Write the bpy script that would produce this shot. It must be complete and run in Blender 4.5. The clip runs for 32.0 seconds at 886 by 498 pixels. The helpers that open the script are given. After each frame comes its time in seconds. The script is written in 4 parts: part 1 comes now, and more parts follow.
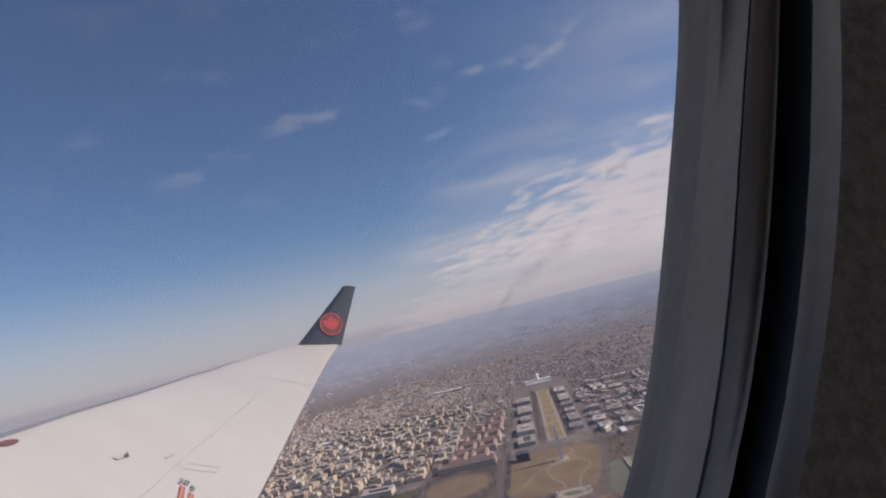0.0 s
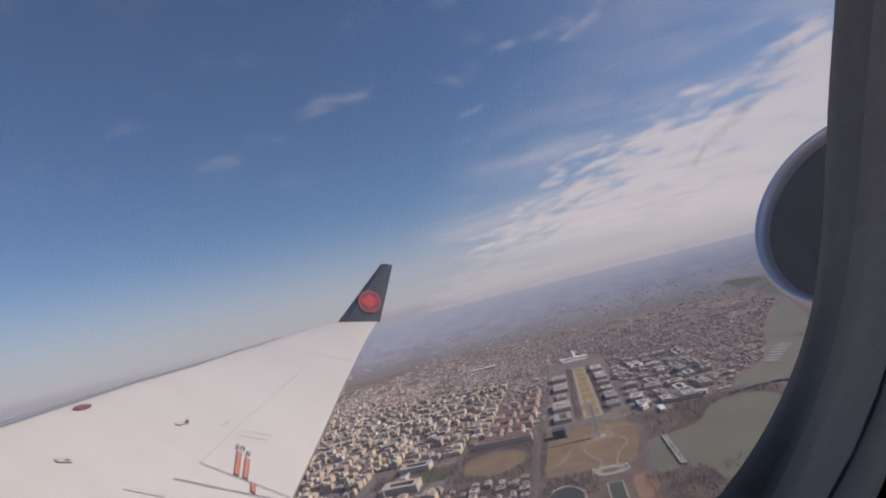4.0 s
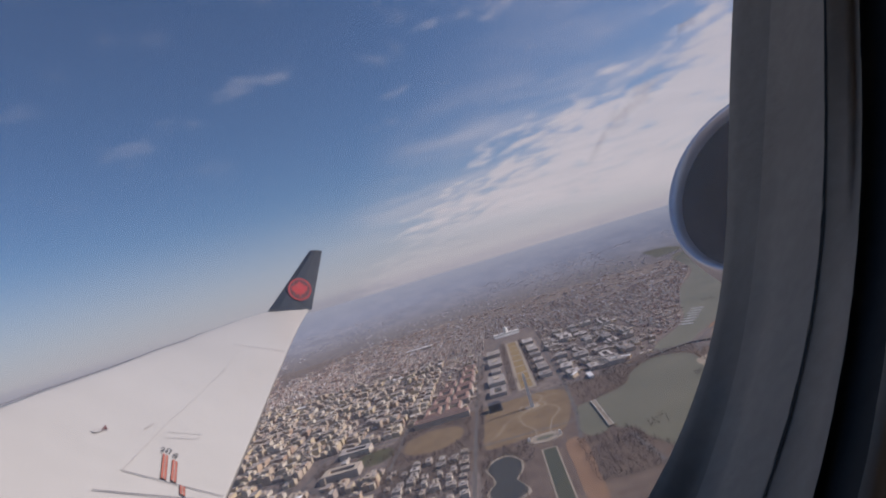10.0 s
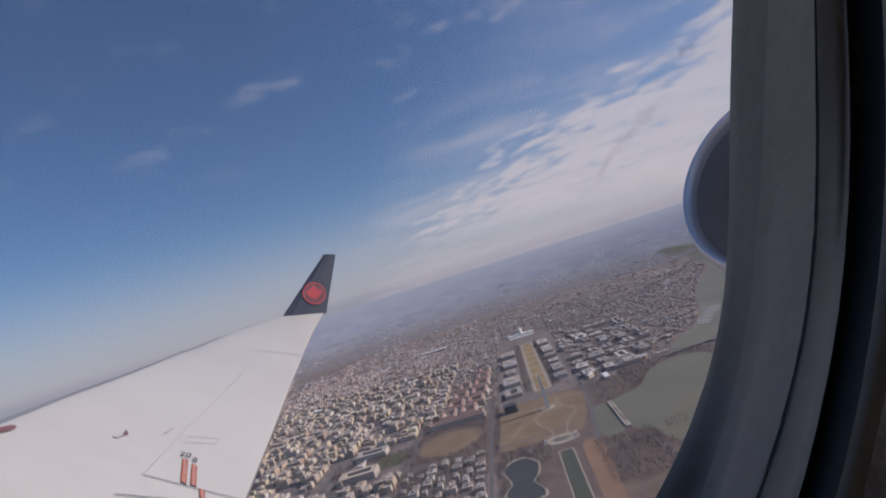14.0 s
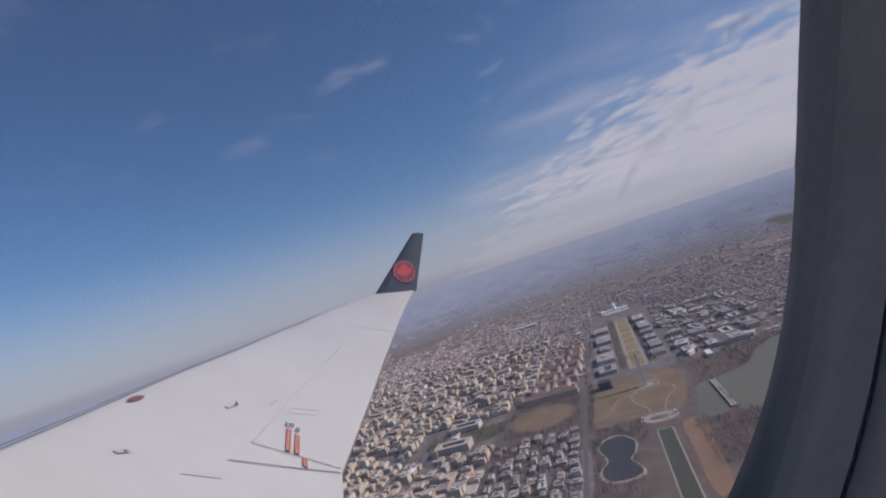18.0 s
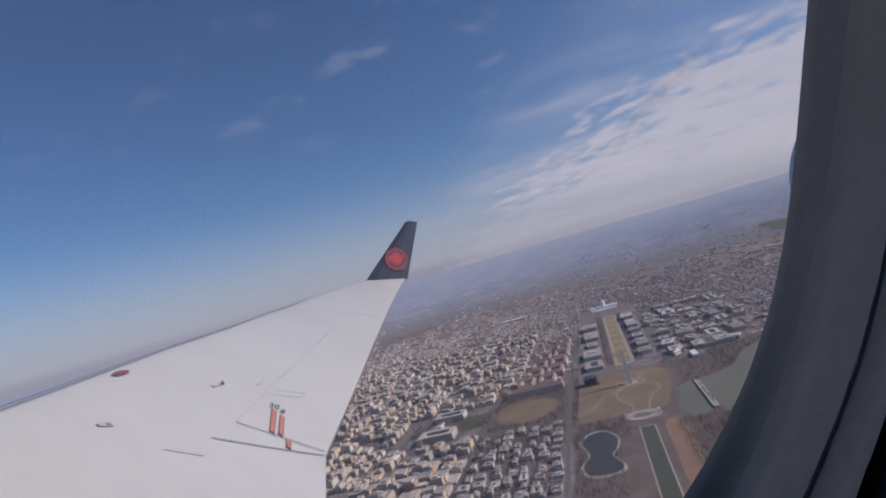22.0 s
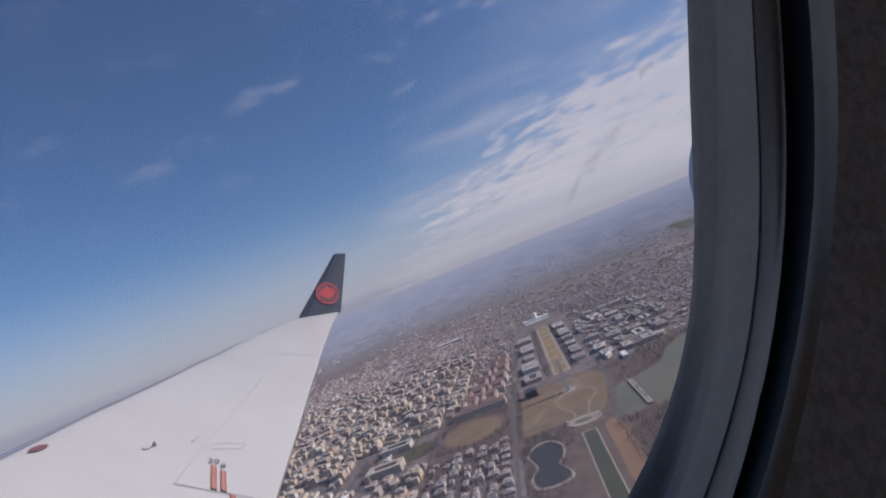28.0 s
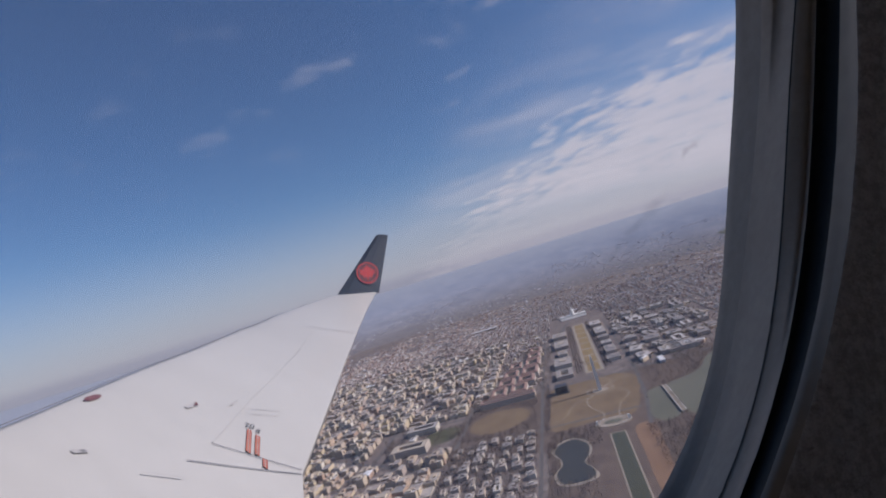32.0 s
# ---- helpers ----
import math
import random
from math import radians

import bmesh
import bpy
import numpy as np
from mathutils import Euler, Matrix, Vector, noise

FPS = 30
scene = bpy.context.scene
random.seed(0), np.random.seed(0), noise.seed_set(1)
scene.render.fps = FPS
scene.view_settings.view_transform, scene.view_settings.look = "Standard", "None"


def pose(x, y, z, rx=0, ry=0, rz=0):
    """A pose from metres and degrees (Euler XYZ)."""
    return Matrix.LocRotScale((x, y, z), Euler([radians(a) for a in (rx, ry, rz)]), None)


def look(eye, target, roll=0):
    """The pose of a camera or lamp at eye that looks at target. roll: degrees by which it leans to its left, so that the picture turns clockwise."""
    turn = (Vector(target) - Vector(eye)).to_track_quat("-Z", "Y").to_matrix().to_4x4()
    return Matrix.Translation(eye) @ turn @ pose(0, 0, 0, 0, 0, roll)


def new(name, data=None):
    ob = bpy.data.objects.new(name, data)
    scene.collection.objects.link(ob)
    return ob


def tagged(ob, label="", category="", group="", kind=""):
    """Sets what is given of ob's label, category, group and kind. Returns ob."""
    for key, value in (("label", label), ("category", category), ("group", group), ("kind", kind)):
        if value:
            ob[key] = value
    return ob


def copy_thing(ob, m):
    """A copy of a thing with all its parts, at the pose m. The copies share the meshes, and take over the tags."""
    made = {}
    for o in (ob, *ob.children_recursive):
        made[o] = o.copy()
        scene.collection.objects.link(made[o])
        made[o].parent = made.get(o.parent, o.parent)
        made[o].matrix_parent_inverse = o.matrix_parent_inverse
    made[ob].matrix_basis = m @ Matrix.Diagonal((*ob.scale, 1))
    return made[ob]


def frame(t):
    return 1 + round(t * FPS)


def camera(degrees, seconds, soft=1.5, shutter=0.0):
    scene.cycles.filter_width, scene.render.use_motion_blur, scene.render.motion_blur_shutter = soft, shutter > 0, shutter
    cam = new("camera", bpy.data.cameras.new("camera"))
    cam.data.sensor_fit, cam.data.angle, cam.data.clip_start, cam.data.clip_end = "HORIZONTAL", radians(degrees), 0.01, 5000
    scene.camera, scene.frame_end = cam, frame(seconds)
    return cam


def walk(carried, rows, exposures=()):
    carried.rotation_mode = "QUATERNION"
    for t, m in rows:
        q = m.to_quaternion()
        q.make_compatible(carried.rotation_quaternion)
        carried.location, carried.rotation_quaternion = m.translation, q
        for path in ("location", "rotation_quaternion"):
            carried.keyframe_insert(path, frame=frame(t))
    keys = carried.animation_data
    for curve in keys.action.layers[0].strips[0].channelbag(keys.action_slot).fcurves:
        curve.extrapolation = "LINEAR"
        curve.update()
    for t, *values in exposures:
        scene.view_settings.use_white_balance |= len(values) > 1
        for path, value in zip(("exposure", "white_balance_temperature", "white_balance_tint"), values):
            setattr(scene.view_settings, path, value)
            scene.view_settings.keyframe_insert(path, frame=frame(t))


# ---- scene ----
LENS = 77.85
cam = camera(LENS, 32.0, soft=2.0)
# The eye stands over the river, the world's origin is the foot of the obelisk; x east, y north.
K = 0.5                                   # the city's scale
HEADING = 64.26                           # compass course of the window's outward axis
EYE_AT = Vector((-2618.6 * K, 30.3 * K, 742.1 * K))
UP = Vector((-0.2975, 0.0901, 0.9504)).normalized()   # the world's up, seen from the aeroplane
_y = (Vector((0, 1, 0)) - UP * UP.y).normalized()
_x = _y.cross(UP)
_turn = Matrix.Rotation(-radians(HEADING), 4, "Z")
AIR = Matrix.Translation(EYE_AT) @ _turn @ Matrix((_x, _y, UP)).to_4x4()
# seconds, then the eye behind the window pane (x aft, y outboard, z up), yaw, pitch, roll
ROWS = [
    (0.0, 0.0721, 0.0567, -0.0738, -18.27, 7.88, 4.50),
    (0.5, 0.0516, 0.0401, -0.0803, -18.18, 7.54, 5.30),
    (1.0, 0.0480, 0.0334, -0.0768, -18.36, 6.69, 5.26),
    (1.5, 0.0505, 0.0426, -0.0845, -18.37, 6.66, 5.63),
    (2.0, 0.0710, 0.0628, -0.0811, -18.70, 6.42, 4.71),
    (2.5, 0.0594, 0.0579, -0.0843, -18.26, 6.80, 4.65),
    (3.0, 0.0519, 0.0540, -0.0874, -16.81, 6.35, 4.45),
    (3.5, 0.0362, 0.0520, -0.1062, -15.06, 5.75, 4.11),
    (5.5, 0.0195, 0.0441, -0.1071, -15.55, 4.64, 4.10),
    (6.0, 0.0318, 0.0515, -0.1075, -16.90, 4.61, 3.37),
    (6.5, 0.0376, 0.0517, -0.1019, -17.56, 4.42, 3.25),
    (7.0, 0.0454, 0.0549, -0.0942, -18.43, 4.01, 1.65),
    (7.5, 0.0615, 0.0626, -0.0875, -19.20, 4.48, -0.54),
    (8.0, 0.0647, 0.0654, -0.0928, -19.71, 4.75, -0.83),
    (8.5, 0.0543, 0.0613, -0.0959, -20.08, 4.41, 0.50),
    (9.0, 0.0525, 0.0660, -0.0938, -20.82, 3.62, 0.72),
    (9.5, 0.0429, 0.0602, -0.1020, -21.26, 3.54, 1.78),
    (10.0, 0.0431, 0.0610, -0.1004, -22.14, 3.85, 1.18),
    (10.5, 0.0417, 0.0562, -0.0955, -22.34, 4.33, 0.43),
    (11.0, 0.0374, 0.0485, -0.0955, -22.19, 4.90, 0.47),
    (11.5, 0.0344, 0.0494, -0.0993, -22.08, 4.62, 0.65),
    (12.0, 0.0404, 0.0554, -0.0981, -21.95, 4.31, 0.66),
    (12.5, 0.0320, 0.0478, -0.0970, -21.62, 4.30, 1.18),
    (13.0, 0.0277, 0.0432, -0.0940, -21.41, 4.23, 1.27),
    (13.5, 0.0310, 0.0469, -0.0975, -21.15, 4.40, 1.17),
    (14.0, 0.0393, 0.0536, -0.0970, -20.79, 4.03, 0.38),
    (14.5, 0.0378, 0.0491, -0.1002, -20.35, 3.91, 0.24),
    (16.5, 0.0397, 0.0543, -0.0952, -18.71, 3.58, 0.44),
    (17.0, 0.0403, 0.0527, -0.0950, -15.66, 3.38, 0.45),
    (17.5, 0.0483, 0.0540, -0.0924, -12.52, 2.59, -0.05),
    (18.0, 0.0623, 0.0612, -0.0849, -11.60, 1.58, -0.62),
    (18.5, 0.0638, 0.0614, -0.0913, -12.00, 0.07, 0.10),
    (19.0, 0.0618, 0.0571, -0.0894, -12.25, 0.17, 1.62),
    (19.5, 0.0661, 0.0569, -0.0895, -12.55, 0.59, 1.61),
    (20.0, 0.0614, 0.0597, -0.0955, -12.47, 0.40, 1.51),
    (20.5, 0.0569, 0.0560, -0.0939, -12.53, 0.01, 1.11),
    (21.0, 0.0596, 0.0581, -0.0925, -12.44, 0.09, 1.53),
    (21.5, 0.0701, 0.0616, -0.0849, -12.66, 0.52, 1.15),
    (22.0, 0.0636, 0.0640, -0.0934, -12.36, 0.55, 1.93),
    (22.5, 0.0587, 0.0598, -0.0943, -12.41, 0.68, 2.03),
    (23.0, 0.0596, 0.0609, -0.0928, -12.75, 1.64, 2.54),
    (23.5, 0.0542, 0.0548, -0.0904, -13.10, 2.39, 3.15),
    (24.0, 0.0400, 0.0490, -0.0929, -15.14, 3.08, 2.81),
    (24.5, 0.0315, 0.0506, -0.1016, -19.28, 4.84, 3.07),
    (25.0, 0.0077, 0.0314, -0.0926, -19.72, 5.69, 3.89),
    (25.5, -0.0174, 0.0217, -0.0912, -19.11, 5.52, 4.52),
    (27.5, 0.0248, 0.0332, -0.0876, -18.73, 2.34, -1.79),
    (28.0, 0.0405, 0.0402, -0.0891, -19.77, 3.11, -3.77),
    (28.5, 0.0411, 0.0426, -0.0814, -20.10, 2.20, -2.25),
    (29.0, 0.0145, 0.0310, -0.0906, -21.18, 1.59, 0.33),
    (29.5, 0.0066, 0.0282, -0.0952, -21.87, 1.49, 1.45),
    (30.0, 0.0128, 0.0355, -0.0928, -22.21, 1.41, 1.47),
    (30.5, 0.0112, 0.0293, -0.0884, -21.33, 0.60, 1.99),
    (31.0, 0.0167, 0.0280, -0.0849, -19.98, 0.73, 1.52),
    (31.5, 0.0270, 0.0254, -0.0807, -17.30, 1.11, 1.01),
    (32.0, 0.0301, 0.0199, -0.0726, -15.47, 1.83, 0.93),
]
EXPOSURE, KELVIN, TINT = -0.03, 6400.0, 21.0
walk(cam, [(t, AIR @ pose(x, y, z, 90 + pitch, 0, yaw) @ pose(0, 0, 0, 0, 0, roll)) for t, x, y, z, yaw, pitch, roll in ROWS],
     exposures=[(t, EXPOSURE + e, KELVIN + k, TINT) for t, e, k in ((0.0, 0.10, 250.0), (3.0, 0.06, 200.0), (9.0, 0.02, 60.0), (12.0, -0.04, -130.0), (14.0, -0.04, -170.0), (18.0, -0.10, -400.0), (24.0, -0.10, -450.0), (28.0, 0.0, -400.0), (32.0, 0.0, -380.0))])

# ---- world, sun ----
SUN_AZ, SUN_EL = 174.0, 34.5
world = bpy.data.worlds.new("sky")
scene.world = world
world.use_nodes = True


class Nodes:
    """A short way to write node trees."""

    def __init__(self, tree):
        self.tree = tree
        tree.nodes.clear()

    def add(self, kind, ins=None, **props):
        n = self.tree.nodes.new(kind)
        for k, v in props.items():
            setattr(n, k, v)
        for k, v in (ins or {}).items():
            sock = n.inputs[k]
            if isinstance(v, bpy.types.NodeSocket):
                self.tree.links.new(v, sock)
            else:
                sock.default_value = v
        return n

    def math(self, op, a, b=0.0, clamp=False):
        n = self.add("ShaderNodeMath", {0: a, 1: b}, operation=op, use_clamp=clamp)
        return n.outputs[0]

    def ramp(self, fac, lo, hi, a=0.0, b=1.0):
        n = self.add("ShaderNodeMapRange", {0: fac, 1: lo, 2: hi, 3: a, 4: b}, interpolation_type="SMOOTHSTEP")
        return n.outputs[0]

    def noise(self, vec, scale, detail=4.0, rough=0.55):
        n = self.add("ShaderNodeTexNoise", {"Scale": scale, "Detail": detail, "Roughness": rough})
        if vec is not None:
            self.tree.links.new(vec, n.inputs["Vector"])
        return n.outputs[0]

    def mix(self, fac, a, b, blend="MIX"):
        n = self.add("ShaderNodeMix", data_type="RGBA", blend_type=blend)
        for sock, v in ((n.inputs[0], fac), (n.inputs[6], a), (n.inputs[7], b)):
            if isinstance(v, bpy.types.NodeSocket):
                self.tree.links.new(v, sock)
            else:
                sock.default_value = v
        return n.outputs[2]


def rgb(r, g, b):
    return (r, g, b, 1.0)


def build_world():
    n = Nodes(world.node_tree)
    sky = n.add("ShaderNodeTexSky", sky_type="NISHITA", sun_disc=False, sun_elevation=radians(SUN_EL),
                sun_rotation=radians(SUN_AZ), altitude=400.0, air_density=1.0, dust_density=0.5, ozone_density=3.0)
    way = n.add("ShaderNodeTexCoord").outputs["Generated"]
    # turn so that y is the window's course and x the way aft
    rot = n.add("ShaderNodeVectorRotate", {"Vector": way, "Angle": radians(HEADING)}, rotation_type="Z_AXIS").outputs[0]
    sep = n.add("ShaderNodeSeparateXYZ", {0: rot})
    x, y, z = sep.outputs
    zc = n.math("MAXIMUM", z, 0.0)
    den = n.math("ADD", zc, 0.10)
    px, py = n.math("DIVIDE", x, den), n.math("DIVIDE", y, den)
    flat = n.add("ShaderNodeCombineXYZ", {0: px, 1: py, 2: 0.0}).outputs[0]
    # streaks: stretched along the deck's drift
    turn = n.add("ShaderNodeVectorRotate", {"Vector": flat, "Angle": radians(28)}, rotation_type="Z_AXIS").outputs[0]
    sq = n.add("ShaderNodeVectorMath", {0: turn, 1: (1.0, 1.7, 1.0)}, operation="MULTIPLY").outputs[0]
    big = n.noise(sq, 0.45, 3.0, 0.5)
    fine = n.noise(sq, 1.5, 8.0, 0.6)
    shove = n.add("ShaderNodeVectorMath", {0: flat, 1: n.add("ShaderNodeVectorMath", {0: n.add("ShaderNodeTexNoise", {"Vector": flat, "Scale": 3.0, "Detail": 3.0}).outputs[1], 1: (0.22, 0.22, 0.0)}, operation="MULTIPLY").outputs[0]}, operation="ADD").outputs[0]
    ripple = n.noise(n.add("ShaderNodeVectorMath", {0: shove, 1: (1.0, 0.72, 1.0)}, operation="MULTIPLY").outputs[0], 5.2, 3.0, 0.5)
    dens = n.math("ADD", n.math("MULTIPLY", big, 0.50), n.math("MULTIPLY", fine, 0.50))
    dens = n.math("ADD", dens, n.math("MULTIPLY", ripple, 0.72))
    # the deck's near edge runs outwards from the window; aft of it the bank closes up, forward of it lie wisps
    lean = n.math("ADD", px, n.math("MULTIPLY", n.math("SUBTRACT", n.noise(flat, 0.8, 3.0, 0.5), 0.5), 1.3))
    cover = n.math("ADD", n.ramp(lean, 1.12, 2.05, -0.36, -0.02), n.ramp(lean, 1.65, 3.0, 0.0, 0.25))
    cloud = n.ramp(n.math("ADD", dens, cover), 0.72, 1.06)
    cloud = n.math("MULTIPLY", cloud, n.ramp(py, 4.7, 6.2, 1.0, 0.35))
    veil = n.math("MULTIPLY", n.ramp(lean, 0.70, 1.65), n.ramp(n.noise(sq, 0.9, 6.0, 0.55), 0.36, 0.64, 0.10, 0.46))
    cloud = n.math("MAXIMUM", cloud, n.math("MULTIPLY", veil, n.ramp(z, 0.05, 0.14)))
    # thin small tufts above it
    tuft = n.ramp(n.noise(flat, 3.0, 6.0, 0.55), 0.54, 0.74, 0.0, 0.40)
    tuft = n.math("MULTIPLY", tuft, n.math("MULTIPLY", n.ramp(z, 0.20, 0.38), n.ramp(lean, -0.6, 1.0, 0.45, 1.0)))
    both = n.math("MAXIMUM", cloud, tuft)
    white = n.mix(fine, rgb(6.1, 5.8, 5.85), rgb(8.5, 8.05, 7.8))
    both = n.math("MULTIPLY", both, 0.85)
    blue = n.add("ShaderNodeHueSaturation", {"Saturation": 1.16, "Color": sky.outputs[0]}).outputs[0]
    pale = n.mix(n.ramp(z, 0.0, 0.20, 0.72, 0.0), blue, rgb(4.9, 4.95, 5.6))
    pale = n.mix(n.ramp(z, 0.0, 0.020, 0.40, 0.0), pale, rgb(2.6, 2.75, 3.5))
    col = n.mix(both, pale, white)
    bg = n.add("ShaderNodeBackground", {"Color": col, "Strength": 0.084})
    n.add("ShaderNodeOutputWorld", {"Surface": bg.outputs[0]})


build_world()
sun = new("sun", bpy.data.lights.new("sun", "SUN"))
sun.data.energy, sun.data.angle, sun.data.color = 4.4, radians(0.6), (1.0, 0.94, 0.85)
_az, _el = radians(SUN_AZ), radians(SUN_EL)
sun.matrix_world = look((0, 0, 900), Vector((0, 0, 900)) - Vector((math.sin(_az) * math.cos(_el), math.cos(_az) * math.cos(_el), math.sin(_el))))


# ---- materials ----
def material(name):
    m = bpy.data.materials.new(name)
    m.use_nodes = True
    return m, Nodes(m.node_tree)


def finish(n, color, rough=0.7, metal=0.0, bump=None, strength=0.2, dist=0.01, spec=0.5, coat=0.0):
    ins = {"Base Color": color, "Roughness": rough, "Metallic": metal, "Specular IOR Level": spec, "Coat Weight": coat}
    if bump is not None:
        ins["Normal"] = n.add("ShaderNodeBump", {"Height": bump, "Strength": strength, "Distance": dist}).outputs[0]
    b = n.add("ShaderNodeBsdfPrincipled", ins)
    n.add("ShaderNodeOutputMaterial", {"Surface": b.outputs[0]})


def place(n):
    """World-size coordinates of the surface."""
    return n.add("ShaderNodeTexCoord").outputs["Object"]


def mottled(name, a, b, scale, rough=0.7, fine=8.0, metal=0.0, bump=0.2, dist=0.01, spec=0.5, contrast=0.16):
    m, n = material(name)
    p = place(n)
    big = n.noise(p, scale, 4.0)
    small = n.noise(p, scale * fine, 5.0)
    f = n.ramp(n.math("ADD", n.math("MULTIPLY", big, 0.6), n.math("MULTIPLY", small, 0.4)), 0.5 - contrast, 0.5 + contrast)
    finish(n, n.mix(f, rgb(*a), rgb(*b)), rough, metal, small, bump, dist, spec)
    return m


def picked(n, rnd, colors):
    ramp = n.add("ShaderNodeValToRGB", {0: rnd})
    ramp.color_ramp.interpolation = "CONSTANT"
    els = ramp.color_ramp.elements
    for i, c in enumerate(colors):
        e = els[i] if i < 2 else els.new(i / len(colors))
        e.position, e.color = i / len(colors), rgb(*c)
    return ramp.outputs[0]


def per_island(name, colors, roofs=None, rough=0.85, by_object=False, storey=0.0, spread=0.20):
    """One of several paints for each piece, soot and grain, and rows of windows too small to build."""
    m, n = material(name)
    p = n.add("ShaderNodeNewGeometry").outputs["Position"]
    rnd = n.add("ShaderNodeObjectInfo").outputs["Random"] if by_object else n.add("ShaderNodeNewGeometry").outputs["Random Per Island"]
    col = picked(n, rnd, colors)
    nz = n.add("ShaderNodeSeparateXYZ", {0: n.add("ShaderNodeNewGeometry").outputs["Normal"]}).outputs[2]
    flat = n.ramp(nz, 0.5, 0.8)
    if storey:
        s = n.add("ShaderNodeSeparateXYZ", {0: p}).outputs
        up = n.math("FRACT", n.math("MULTIPLY", s[2], 1 / (storey * K)))
        side = n.math("FRACT", n.math("MULTIPLY", n.math("ADD", s[0], s[1]), 1 / (storey * 1.2 * K)))
        glass = n.math("MULTIPLY", n.math("GREATER_THAN", up, 0.42), n.math("GREATER_THAN", side, 0.38))
        col = n.mix(n.math("MULTIPLY", glass, 0.34), col, rgb(0.10, 0.095, 0.095))
    if roofs:
        other = n.math("FRACT", n.math("MULTIPLY", rnd, 37.7))
        col = n.mix(flat, col, picked(n, other, roofs))
    grain = n.noise(p, 0.25, 5.0)
    col = n.mix(n.ramp(grain, 0.35, 0.75, 0.0, spread), col, rgb(0.09, 0.08, 0.075))
    finish(n, col, rough, spec=0.3)
    return m


M_WING = mottled("wing_paint", (0.422, 0.404, 0.367), (0.490, 0.472, 0.433), 0.8, 0.42, 9.0, bump=0.02, contrast=0.3)
M_NAVY = mottled("winglet_paint", (0.018, 0.026, 0.038), (0.028, 0.038, 0.052), 1.5, 0.35, bump=0.02)
M_RED = mottled("red_paint", (0.43, 0.022, 0.022), (0.52, 0.036, 0.032), 6.0, 0.45, bump=0.02)
M_DARKRED = mottled("dark_red_paint", (0.125, 0.045, 0.045), (0.17, 0.065, 0.06), 6.0, 0.5, bump=0.02)
M_ROUNDEL = mottled("roundel_paint", (0.10, 0.018, 0.022), (0.14, 0.028, 0.032), 6.0, 0.5, bump=0.02)
M_ORANGE = mottled("orange_red_paint", (0.36, 0.095, 0.05), (0.44, 0.13, 0.07), 9.0, 0.55, bump=0.02)
M_SEAM = mottled("seam_sealant", (0.10, 0.10, 0.11), (0.19, 0.18, 0.18), 4.0, 0.7)
M_FAINT = mottled("faint_sealant", (0.355, 0.34, 0.32), (0.41, 0.39, 0.37), 4.0, 0.6)
M_BLACK = mottled("black_print", (0.02, 0.02, 0.022), (0.05, 0.05, 0.05), 8.0, 0.6)
M_NACELLE = mottled("nacelle_paint", (0.50, 0.49, 0.48), (0.6, 0.59, 0.58), 1.0, 0.4, bump=0.02)
M_INLET = mottled("inlet_liner", (0.050, 0.058, 0.074), (0.085, 0.096, 0.118), 3.0, 0.5)
M_LIP = mottled("polished_lip", (0.66, 0.65, 0.68), (0.76, 0.75, 0.78), 3.0, 0.34, metal=0.6, bump=0.02)
M_REVEAL = mottled("window_plastic", (0.352, 0.297, 0.240), (0.410, 0.350, 0.284), 26.0, 0.72, 14.0, bump=0.35, dist=0.0008, spec=0.2)
M_FRAME = mottled("frame_plastic", (0.33, 0.273, 0.216), (0.385, 0.323, 0.258), 26.0, 0.72, 14.0, bump=0.35, dist=0.0008, spec=0.2)
M_SEAL = mottled("rubber_seal", (0.226, 0.190, 0.150), (0.284, 0.242, 0.194), 30.0, 0.75, 10.0, bump=0.35, dist=0.001)
M_TRIM = mottled("trim_plastic", (0.37, 0.31, 0.245), (0.43, 0.365, 0.29), 20.0, 0.75, bump=0.1, dist=0.001, spec=0.15)
M_GAP = mottled("dark_gap", (0.008, 0.008, 0.008), (0.014, 0.014, 0.014), 30.0, 0.9)
M_CABIN = mottled("cabin_panel", (0.52, 0.47, 0.42), (0.78, 0.72, 0.66), 420.0, 0.8, 3.5, bump=1.0, dist=0.0012, contrast=0.12)
M_GRASS = mottled("winter_lawn", (0.160, 0.110, 0.066), (0.255, 0.182, 0.108), 0.02, 0.95, 9.0, spec=0.1, contrast=0.22)
M_LAWN = mottled("mall_lawn", (0.235, 0.165, 0.078), (0.31, 0.222, 0.108), 0.05, 0.95, 9.0, spec=0.1)
M_EARTH = mottled("bare_earth", (0.22, 0.13, 0.08), (0.29, 0.18, 0.115), 0.012, 0.95, 9.0, spec=0.1)
M_LITTER = mottled("leaf_litter", (0.098, 0.072, 0.060), (0.185, 0.138, 0.108), 0.035, 0.95, 9.0, spec=0.1, contrast=0.2)
M_PATH = mottled("gravel_path", (0.30, 0.25, 0.19), (0.38, 0.32, 0.25), 0.05, 0.9, spec=0.2)
M_GREEN = mottled("shaded_garden_lawn", (0.075, 0.075, 0.042), (0.115, 0.105, 0.06), 0.02, 0.95, 9.0, spec=0.1)
M_ROAD = mottled("asphalt", (0.105, 0.094, 0.090), (0.155, 0.137, 0.128), 0.05, 0.85, spec=0.2)
M_STONE = mottled("pale_marble", (0.72, 0.68, 0.62), (0.80, 0.77, 0.71), 0.06, 0.6)
